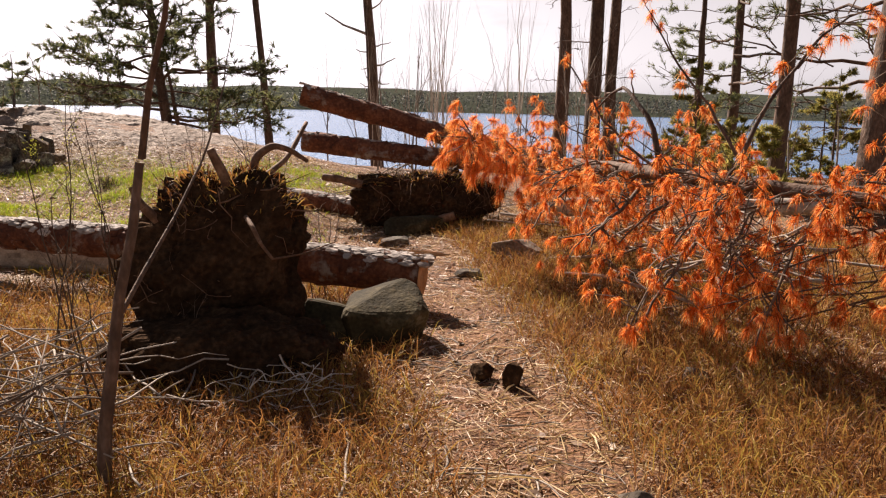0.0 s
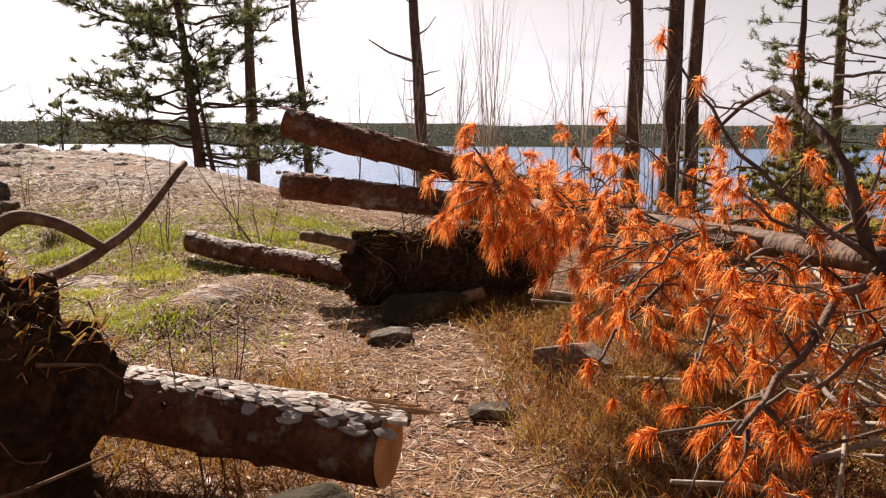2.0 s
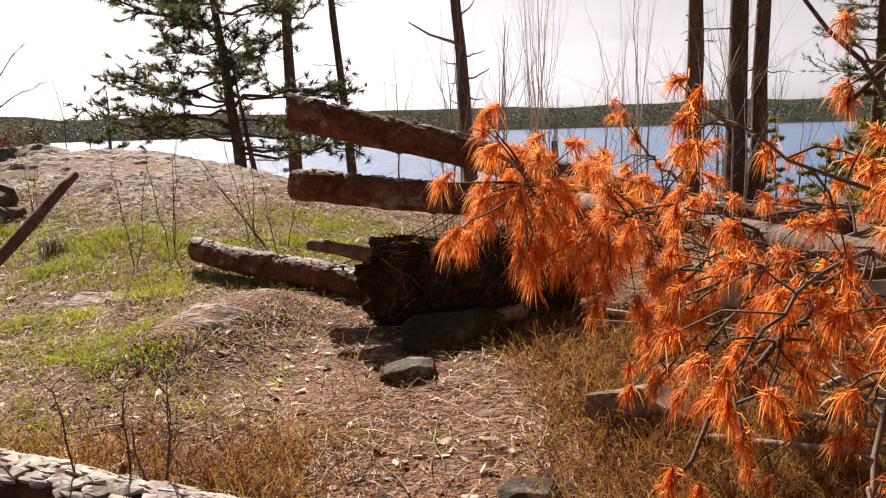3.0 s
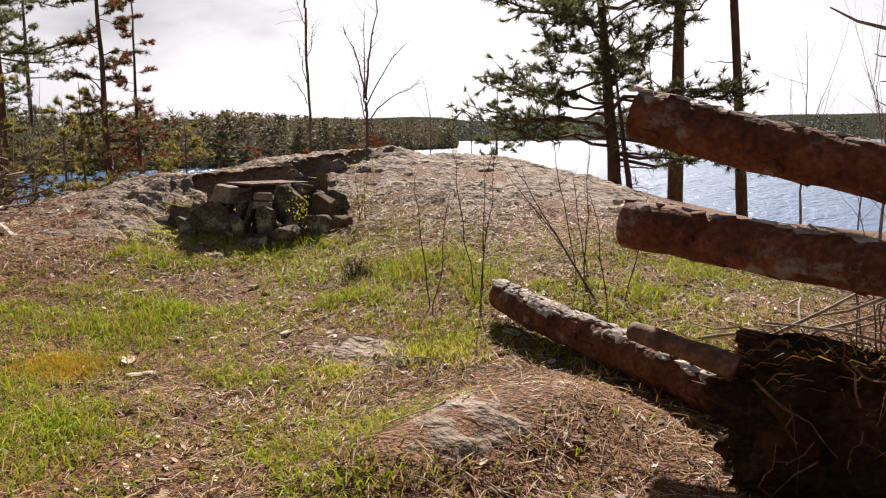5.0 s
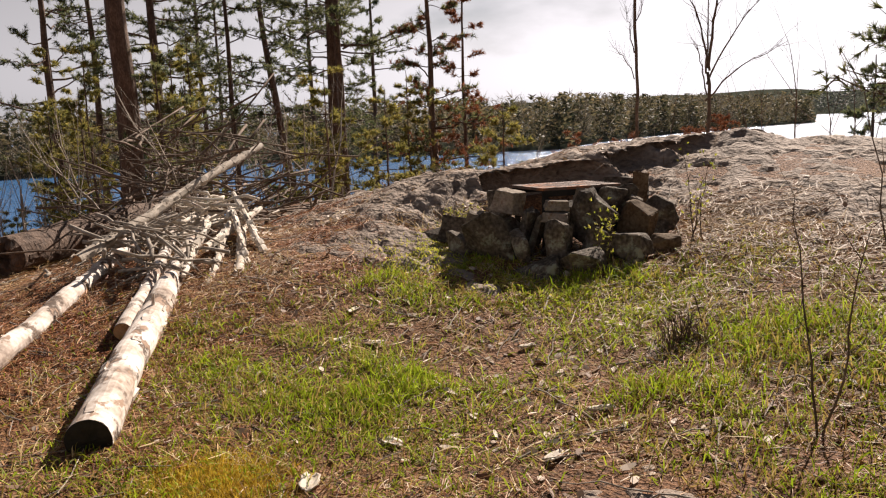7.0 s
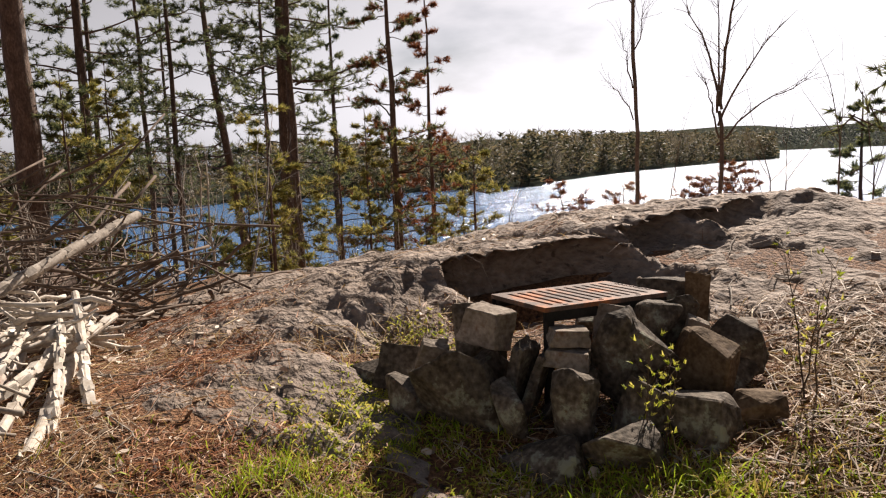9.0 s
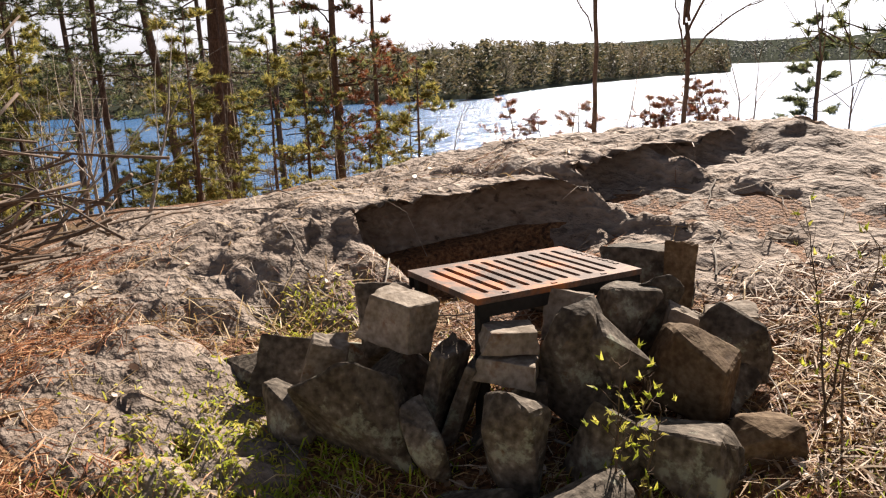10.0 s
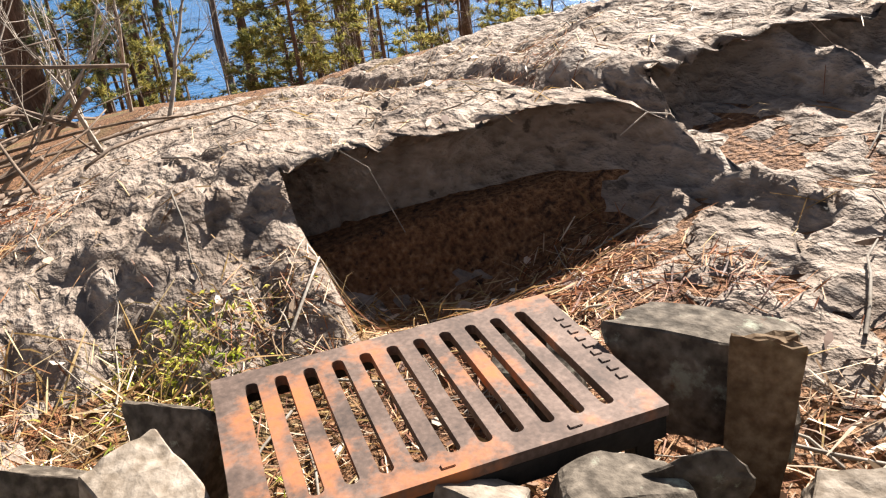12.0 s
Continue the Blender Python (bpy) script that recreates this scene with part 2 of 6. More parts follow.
M_BUD = leafy("spring_leaves", [(0.2, (0.25, 0.30, 0.03)), (0.5, (0.45, 0.45, 0.06)), (0.85, (0.60, 0.52, 0.12))], through_light=0.5)

M_WATER = bpy.data.materials.new("lake_water")
M_WATER.use_nodes = True
_n, _l = M_WATER.node_tree.nodes, M_WATER.node_tree.links
_b = _n["Principled BSDF"]
# Part of the blue sky's reflection is put into the base colour.
_b.inputs["Base Color"].default_value = (0.035, 0.12, 0.27, 1)
_b.inputs["Roughness"].default_value, _b.inputs["IOR"].default_value = 0.22, 1.33
_tc, _mp = _n.new("ShaderNodeTexCoord"), _n.new("ShaderNodeMapping")
_mp.inputs["Rotation"].default_value, _mp.inputs["Scale"].default_value = (0, 0, 0.5), (1.0, 0.35, 1)
_w1, _w2 = _n.new("ShaderNodeTexNoise"), _n.new("ShaderNodeTexNoise")
_w1.inputs["Scale"].default_value, _w1.inputs["Detail"].default_value = 1.6, 6
_w2.inputs["Scale"].default_value, _w2.inputs["Detail"].default_value = 0.22, 4
_ad = _n.new("ShaderNodeMath")
_ad.operation = "MULTIPLY_ADD"
_ad.inputs[1].default_value = 2.0
_bp = _n.new("ShaderNodeBump")
_bp.inputs["Strength"].default_value, _bp.inputs["Distance"].default_value = 0.9, 0.5
_l.new(_tc.outputs["Object"], _mp.inputs["Vector"])
for _w in (_w1, _w2):
    _l.new(_mp.outputs["Vector"], _w.inputs["Vector"])
_l.new(_w2.outputs["Fac"], _ad.inputs[0])
_l.new(_w1.outputs["Fac"], _ad.inputs[2])
_l.new(_ad.outputs["Value"], _bp.inputs["Height"])
_l.new(_bp.outputs["Normal"], _b.inputs["Normal"])


# ---- mesh helpers ----
def mesh_of(name, V, F, mat, smooth=False):
    """A mesh from arrays: vertices (n, 3) and faces of one length (m, k), or a list of such face arrays."""
    V = np.asarray(V, dtype=np.float32).reshape(-1, 3)
    Fs = [np.asarray(f, dtype=np.int32) for f in (F if isinstance(F, list) else [F]) if len(f)]
    me = bpy.data.meshes.new(name)
    loops = np.concatenate([f.ravel() for f in Fs])
    sizes = np.concatenate([np.full(len(f), f.shape[1], dtype=np.int32) for f in Fs])
    me.vertices.add(len(V))
    me.vertices.foreach_set("co", V.ravel())
    me.loops.add(len(loops))
    me.loops.foreach_set("vertex_index", loops)
    me.polygons.add(len(sizes))
    me.polygons.foreach_set("loop_start", np.concatenate([[0], np.cumsum(sizes)[:-1]]).astype(np.int32))
    me.polygons.foreach_set("use_smooth", np.full(len(sizes), smooth))
    me.update(calc_edges=True)
    me.validate()
    me.materials.append(mat)
    return me


def thing(name, label, category, at=(0, 0, 0), group="", kind=""):
    ob = new(name)
    ob.empty_display_size = 0.1
    ob.location = at
    return tagged(ob, label, category, group, kind)


def part(name, me, parent, label="", kind=""):
    """A mesh, given in world coordinates, as a part of its thing."""
    ob = new(name, me)
    ob.parent = parent
    root = parent
    if not root.parent:
        ob.matrix_parent_inverse = Matrix.Translation(-Vector(root.location))
    return tagged(ob, label, "", "", kind)


def single(name, me, label, category, group="", kind=""):
    return tagged(new(name, me), label, category, group, kind)


class Soup:
    """Gathers vertices and faces of many pieces into one mesh."""
    def __init__(self):
        self.v, self.f3, self.f4, self.n = [], [], [], 0

    def add(self, V, F):
        F = np.asarray(F)
        if len(F):
            (self.f3 if F.shape[1] == 3 else self.f4).append(F + self.n)
        self.v.append(V)
        self.n += len(V)

    def mesh(self, name, mat, smooth=False):
        fs = [np.concatenate(f) for f in (self.f3, self.f4) if f]
        return mesh_of(name, np.concatenate(self.v), fs, mat, smooth)


def unit(a):
    a = np.asarray(a, float)
    return a / np.maximum(np.linalg.norm(a, axis=-1, keepdims=True), 1e-9)


def hash_noise(p, seed=0):
    """Smooth value noise of points (n, 3), 0 to 1."""
    p = np.asarray(p, float)
    i = np.floor(p).astype(np.int64)
    f = p - i
    f = f * f * (3 - 2 * f)
    out = 0
    for dx in (0, 1):
        for dy in (0, 1):
            for dz in (0, 1):
                h = (i[..., 0] + dx) * 374761393 + (i[..., 1] + dy) * 668265263 + (i[..., 2] + dz) * 2147483647 + seed * 974711
                h = (h ^ (h >> 13)) * 1274126177
                h = ((h ^ (h >> 16)) & 0xFFFF) / 65535.0
                w = (f[..., 0] if dx else 1 - f[..., 0]) * (f[..., 1] if dy else 1 - f[..., 1]) * (f[..., 2] if dz else 1 - f[..., 2])
                out = out + h * w
    return out


def fbm(p, octaves=4, seed=0):
    p = np.asarray(p, float)
    s, a, t = 0, 1.0, 0
    for k in range(octaves):
        s, t = s + a * hash_noise(p * 2 ** k, seed + k), t + a
        a *= 0.5
    return s / t


def tube(pts, radii, sides=8, rough=0.0, seed=0, caps=True):
    """A round stem along points, with an uneven surface."""
    P, r = np.asarray(pts, float), np.asarray(radii, float)
    T = unit(np.gradient(P, axis=0))
    ref = np.array([0, 0, 1.0]) if abs(T[0][2]) < 0.9 else np.array([1.0, 0, 0])
    U = unit(np.cross(T, ref))
    W = np.cross(T, U)
    a = np.arange(sides) * 2 * np.pi / sides
    ring = np.cos(a)[None, :, None] * U[:, None] + np.sin(a)[None, :, None] * W[:, None]
    rr = np.repeat(r[:, None], sides, 1)
    if rough:
        rr = rr * (1 + rough * (fbm((P[:, None] + ring * r[:, None, None]) * 9, 3, seed) - 0.5) * 2)
    V = (P[:, None] + ring * rr[..., None]).reshape(-1, 3)
    n = len(P)
    i, j = np.meshgrid(np.arange(n - 1), np.arange(sides), indexing="ij")
    a0, a1 = i * sides + j, i * sides + (j + 1) % sides
    F = np.stack([a0, a1, a1 + sides, a0 + sides], -1).reshape(-1, 4)
    return V, F


def capped(pts, radii, sides, rough=0.0, seed=0):
    """tube() closed by fans at both ends: vertices, quads, triangles."""
    V, F = tube(pts, radii, sides, rough, seed)
    n = len(pts)
    k = len(V)
    V = np.concatenate([V, [pts[0]], [pts[-1]]])
    j = np.arange(sides)
    e0 = np.stack([np.full(sides, k), (j + 1) % sides, j], -1)
    b = (n - 1) * sides
    e1 = np.stack([np.full(sides, k + 1), b + j, b + (j + 1) % sides], -1)
    return V, F, np.concatenate([e0, e1])


def curve(a, b, n, sag=0.0, wob=0.0, rng=None):
    a, b = np.asarray(a, float), np.asarray(b, float)
    t = np.linspace(0, 1, n)[:, None]
    P = a + (b - a) * t
    P[:, 2] -= sag * 4 * (t * (1 - t))[:, 0]
    if wob:
        w = rng.normal(0, wob, (n, 3))
        w = np.cumsum(w, 0) - np.linspace(0, 1, n)[:, None] * np.sum(w, 0)
        P = P + w
    return P


def needles(P, D, L, w, rng, droop=0.0, bend=False):
    """Thin blades at P, along D: one triangle each, or a bent pair."""
    n = len(P)
    L = np.broadcast_to(L, (n,))[:, None]
    side = unit(np.cross(D, unit(rng.normal(size=(n, 3))))) * (np.broadcast_to(w, (n,))[:, None] / 2)
    tip = P + D * L
    tip[:, 2] -= droop * L[:, 0]
    if not bend:
        V = np.stack([P - side, P + side, tip], 1).reshape(-1, 3)
        return V, np.arange(3 * n).reshape(-1, 3)
    mid = P + D * L * 0.55
    mid[:, 2] -= droop * L[:, 0] * 0.12
    V = np.stack([P - side, P + side, mid - side * 0.8, mid + side * 0.8, tip], 1).reshape(-1, 3)
    k = np.arange(n)[:, None] * 5
    F = np.concatenate([k + [0, 1, 3], k + [0, 3, 2], k + [2, 3, 4]])
    return V, F


def tufts(P, D, n, L, w, rng, spread=0.9, droop=0.1, bend=False, length=0.5):
    """n needles round each twig end P that points along D."""
    m = len(P)
    Dn = np.repeat(unit(D), n, 0)
    Pn = np.repeat(P, n, 0)
    d = unit(Dn + spread * unit(rng.normal(size=(m * n, 3))) * rng.uniform(0.3, 1, (m * n, 1)))
    start = Pn - Dn * L * length * rng.uniform(0, 1, (m * n, 1))
    return needles(start, d, L * rng.uniform(0.6, 1.1, m * n), w, rng, droop, bend)


# ---- the land ----
def sstep(a, b, v):
    t = np.clip((v - a) / (b - a), 0, 1)
    return t * t * (3 - 2 * t)


# where the ledge of the outcrop runs (y, x) and how high it stands
LEDGE_Y = [10.2, 10.8, 11.5, 12.0, 12.5, 12.9, 13.15, 13.30, 13.38, 13.7, 13.92, 14.1, 14.5, 15.2, 16.5]
LEDGE_X = [-8.7, -8.45, -8.32, -8.2, -8.08, -7.93, -7.75, -7.62, -7.88, -7.86, -7.76, -7.58, -7.6, -7.7, -7.6]
LEDGE_H = [0, .12, .25, .335, .28, .25, .20, .13, .20, .21, .19, .17, .15, .08, 0]
# 1 where the ledge is undercut, 0 where it slopes down to its foot
CUT_Y = [12.0, 12.05, 13.0, 13.24, 13.31, 13.38, 13.86, 13.94, 14.02, 14.5, 14.75, 15.3, 15.35, 15.9, 16.0]
CUT = [0, 1, 1, .8, .0, 1, 1, .35, 1, 1, 0, 0, 1, 1, 0]
SWELLS = [(0, 0, .013), (0, 5, -.1), (1, 9, .115), (-3, 9, -.016), (-5, 10.5, -.291), (-6, 12.5, .004), (-8, 11, .464), (-9, 13.5, -.077),
          (-7.5, 15.5, .846), (-4, 14.5, .384), (-3, 12, .51), (-9.5, 9, .294), (-11.5, 12, -.094), (-11, 15, .626), (-1, 12.5, -.133),
          (-5, 7, .078), (-5.5, 17, .231), (2, 5, .174)]
WATER = -4.0


def ledge(x, y, back=0.0):
    xl, s, c = np.interp(y, LEDGE_Y, LEDGE_X) - back, np.interp(y, LEDGE_Y, LEDGE_H), np.interp(y, CUT_Y, CUT)
    bumps = 0.30 * (fbm(np.stack([x * 3.1, y * 3.1, 0 * x], -1), 3, 15) - 0.5)
    xf = xl + back
    trough = 0.24 * np.exp(-(((x - xf - 0.16) / 0.42) ** 2 + ((y - 12.45) / 0.60) ** 2)) * (1 - sstep(-0.05, 0.05, xf - x))     # hollow worn along the foot
    return s * (c * sstep(-0.05, 0.05, xl - x) + (1 - c) * sstep(-1.15, 0.12, xl - x + bumps)) - trough


def land(x, y, back=0.0):
    """Height of the ground."""
    x, y = np.asarray(x, float), np.asarray(y, float)
    z = np.zeros_like(x + y)
    for a, b, h in SWELLS:
        z = z + h * np.exp(-((x - a) ** 2 + (y - b) ** 2) / (2 * 2.1 * 2.1))
    z = z + ledge(x, y, back)
    z = z - 0.14 * np.exp(-(((x + 10.7) / 1.3) ** 2 + ((y - 12.9) / 1.7) ** 2))
    u, v = (x + 1.95) * 0.30 + (y - 8.75) * 0.954, -(x + 1.95) * 0.954 + (y - 8.75) * 0.30
    z = z + 0.20 * np.exp(-((u / 0.85) ** 4 + (v / 0.42) ** 2))          # low hump of rock by the second root plate
    p = -0.85 * x + 0.53 * y
    shore_y = 36 + 30 * sstep(4, 30, x)
    e = np.maximum(np.maximum((y - 19) / (shore_y - 19), (p - 17.5) / 19), (-x - 15) / 22)
    fall = np.where(e > 0, 4.4 * np.clip(e, 0, 1.6) ** 1.15, 0)
    return z - fall


def rough_ground(x, y):
    p = np.stack([x * 1.7, y * 1.7, 0 * x], -1)
    return 0.06 * (fbm(p, 4, 3) - 0.5)


def ground_z(x, y):
    x, y = np.asarray(x, float), np.asarray(y, float)
    return land(x, y, 0.75) + rough_ground(x, y)


def lines(lo, hi, step, far):
    fine = np.arange(lo, hi + 1e-6, step)
    grow = [step * 1.0]
    while sum(grow) < far:
        grow.append(min(grow[-1] * 1.22, 400))
    g = np.cumsum(grow)
    return np.concatenate([(lo - g)[::-1], fine, hi + g])


def sheet(xs, ys, zf):
    X, Y = np.meshgrid(xs, ys)
    V = np.stack([X, Y, zf(X, Y)], -1).reshape(-1, 3)
    nx, ny = len(xs), len(ys)
    i, j = np.meshgrid(np.arange(ny - 1), np.arange(nx - 1), indexing="ij")
    a = i * nx + j
    return V, np.stack([a, a + 1, a + 1 + nx, a + nx], -1).reshape(-1, 4)


V, F = sheet(lines(-13, 5, 0.075, 2600), lines(-1, 18.5, 0.075, 2600), ground_z)
single("ground", mesh_of("ground", V, F, M_SOIL, True), "brown needle-strewn forest soil with thin grass", "ground", kind="structure")

V, F = sheet(np.linspace(-2600, 2600, 3), np.linspace(-2600, 2600, 3), lambda x, y: 0 * x + WATER)
single("lake_water", mesh_of("lake_water", V, F, M_WATER), "rippled blue lake glittering towards the sun", "water", kind="structure")


def rockness(x, y):
    """Above 0 where bare rock shows."""
    z = land(x, y)
    m = sstep(0.60, 0.86, z) * sstep(-1.5, -3.5, x) * sstep(-18, -13, x) - 0.5
    u, v = (x + 7.65) * 0.9 + (y - 10.5) * 0.45, -(x + 7.65) * 0.45 + (y - 10.5) * 0.9
    m = np.maximum(m, 1.25 - (u / 0.85) ** 2 - (v / 0.45) ** 2)
    m = np.maximum(m, 0.5 - ((x + 3.4) / 0.75) ** 2 - ((y - 9.65) / 0.3) ** 2)
    m = np.maximum(m, 0.4 - ((x + 6.35) / 0.5) ** 2 - ((y - 10.75) / 0.2) ** 2)
    u, v = (x + 1.95) * 0.30 + (y - 8.75) * 0.954, -(x + 1.95) * 0.954 + (y - 8.75) * 0.30
    m = np.maximum(m, 0.28 - (u / 0.95) ** 2 - (v / 0.42) ** 2)
    m = np.maximum(m, 0.7 - ((x + 6.95) / 0.95) ** 2 - ((y - 13.25) / 0.8) ** 2)
    m = np.maximum(m, 1.4 - ((x + 10.2) / 2.1) ** 2 - ((y - 12.3) / 1.75) ** 2)
    pit = np.exp(-(((x + 6.6) / 1.0) ** 2 + ((y - 11.8) / 0.62) ** 2) ** 2)
    foot = np.exp(-(((x + 7.75) / 0.28) ** 2 + ((y - 11.7) / 0.8) ** 2))
    return m - 1.4 * pit - 0.9 * foot


def rock_height(x, y):
    m = rockness(x, y) + 0.55 * (fbm(np.stack([x * 1.1, y * 1.1, 0 * x], -1), 5, 11) - 0.5)
    lift = 0.085 * np.clip(m, -1, 0.6)
    # strata that dip along the dome
    s = fbm(np.stack([(x * 0.8 + y * 0.55) * 2.2, (y * 0.85 - x * 0.5) * 0.8, land(x, y) * 9], -1), 5, 21)
    s2 = fbm(np.stack([x * 7, y * 5, land(x, y) * 22], -1), 4, 31)
    crack = np.abs(fbm(np.stack([x * 1.5 + y, y * 2.6, 0 * x], -1), 4, 33) - 0.5)
    return land(x, y) + lift + 0.13 * (s - 0.5) + 0.085 * (s2 - 0.5) - 0.05 * np.abs(fbm(np.stack([x * 4.2 + y * 2, y * 6, land(x, y) * 14], -1), 3, 35) - 0.5) * 2 - 0.05 * np.clip(1 - crack / 0.03, 0, 1)


xs, ys = np.arange(-15.5, -0.9, 0.036), np.arange(7.5, 18.5, 0.036)
V, F = sheet(xs, ys, rock_height)
# rows of the sheet bend along the ledge
V[:, 0] += (np.interp(V[:, 1], LEDGE_Y, LEDGE_X) + 8.0) * np.exp(-((V[:, 0] + 8.0) / 1.1) ** 2)
V[:, 2] = rock_height(V[:, 0], V[:, 1])
# the ledge's face is hollowed out under its lip
xl, hh = np.interp(V[:, 1], LEDGE_Y, LEDGE_X), np.interp(V[:, 1], LEDGE_Y, LEDGE_H) * np.interp(V[:, 1], CUT_Y, CUT)
u = np.clip((xl - V[:, 0] + 0.07) / 0.14, 0, 1)
hollow = hh * np.sin(np.pi * u ** 1.6) * (0.9 + 1.1 * fbm(V * 2.3, 3, 41))
V[:, 0] -= hollow
V[:, 0] += hh * 0.22 * np.sin(np.pi * np.clip((u - 0.7) / 0.3, 0, 1))
V[:, 2] += 0.05 * (u > 0) * (u < 1) * (fbm(V * 8, 3, 51) - 0.5)
single("rock_outcrop", mesh_of("rock_outcrop", V, F, M_ROCK, True), "grey-brown dome of bare layered bedrock with a hollowed ledge", "rock", kind="structure")


# far shores
def far_land(name, az0, az1, d0, d1, depth, h, label, seed):
    """A strip of land along the water between two bearings (degrees left of +y)."""
    n = 60
    az = np.radians(np.linspace(az0, az1, n))
    d = np.linspace(d0, d1, n) * (1 + 0.05 * (fbm(np.stack([az * 9, 0 * az, 0 * az], -1), 3, seed) - 0.5))
    rows = []
    for k, (f, z) in enumerate(((0, -0.6), (0.03, 0.5), (0.3, 0.5), (0.65, 1), (1, 0.9), (1.05, -0.5))):
        r = d + depth * f
        zz = WATER + (0.4 if k == 1 else z * h) * (0.75 + 0.5 * fbm(np.stack([az * 14, 0 * az + f, 0 * az], -1), 3, seed + 5))
        if k in (0, 5):
            zz = np.full(n, WATER - 3.0)
        rows.append(np.stack([-np.sin(az) * r - 4, np.cos(az) * r + 9, zz], -1))
    V = np.concatenate(rows)
    i, j = np.meshgrid(np.arange(5), np.arange(n - 1), indexing="ij")
    a = i * n + j
    F = np.stack([a, a + 1, a + 1 + n, a + n], -1).reshape(-1, 4)
    single(name, mesh_of(name, V, F, M_FARLAND, True), label, "far shore", kind="structure")


def far_trees(name, az0, az1, d0, d1, depth, h, count, size, leaves, mats, label, seed):
    """Woods on a far shore: spires of conifers and thin bare crowns."""
    rng = np.random.default_rng(seed)
    soups = [Soup() for _ in mats]
    for k in range(count):
        f = rng.uniform(0, 1)
        g = rng.uniform(0, 1) ** 1.5
        az = radians(az0 + (az1 - az0) * f)
        r = (d0 + (d1 - d0) * f) + depth * (0.03 + 0.9 * g)
        z0 = WATER + 0.4 + h * 0.8 * g
        c = np.array([-math.sin(az) * r - 4, math.cos(az) * r + 9, z0])
        hgt = size * rng.uniform(0.55, 1.15)
        w = hgt * rng.uniform(0.13, 0.24)
        bare = rng.uniform() < (0.4 if len(mats) > 1 else 0)
        n = leaves
        t = rng.uniform(0.05, 1, n)
        prof = (1 - t) ** 0.7 if not bare else np.sin(np.pi * np.clip(t, 0.1, 1)) ** 0.7 * 1.3
        a = rng.uniform(0, 6.283, n)
        rr = w * prof * np.sqrt(rng.uniform(0, 1, n))
        P = c + np.stack([rr * np.cos(a), rr * np.sin(a), hgt * t], -1)
        D = unit(np.stack([np.cos(a), np.sin(a), rng.uniform(-0.3, 0.7, n) + (0.9 if bare else 0)], -1))
        V, F = needles(P, D, hgt * (0.13 if not bare else 0.2) * rng.uniform(0.6, 1.2, n), hgt * (0.07 if not bare else 0.018), rng)
        soups[1 if bare else 0].add(V, F)
    for s, m, nm, lb in zip(soups, mats, (name, name.replace("conifers", "bare_trees")), (label, label.replace("conifers", "bare grey trees"))):
        if s.n:
            single(nm, s.mesh(nm, m), lb, "far woods", kind="stuff")


far_land("far_shore_1", 100, 50, 125, 140, 130, 4.0, "low wooded shore across the bay", 1)
far_land("far_shore_2", 51, 34.3, 138, 320, 110, 4.0, "wooded point reaching into the lake", 2)
far_land("far_shore_3", 60, -60, 650, 700, 500, 25, "long hazy shore on the horizon", 3)
far_trees("far_conifers", 100, 50, 125, 140, 125, 4, 800, 8.2, 85, (M_FARTREE, M_FARBARE), "dense dark conifers on the shore across the bay", 4)
far_trees("point_conifers", 51, 34.6, 138, 315, 105, 4, 650, 8.5, 80, (M_FARTREE, M_FARBARE), "dark conifers on the wooded point", 5)
far_trees("horizon_conifers", 60, -60, 655, 705, 420, 16, 4200, 14, 24, (M_HAZE,), "conifers in haze-grey colour along the far horizon", 6)


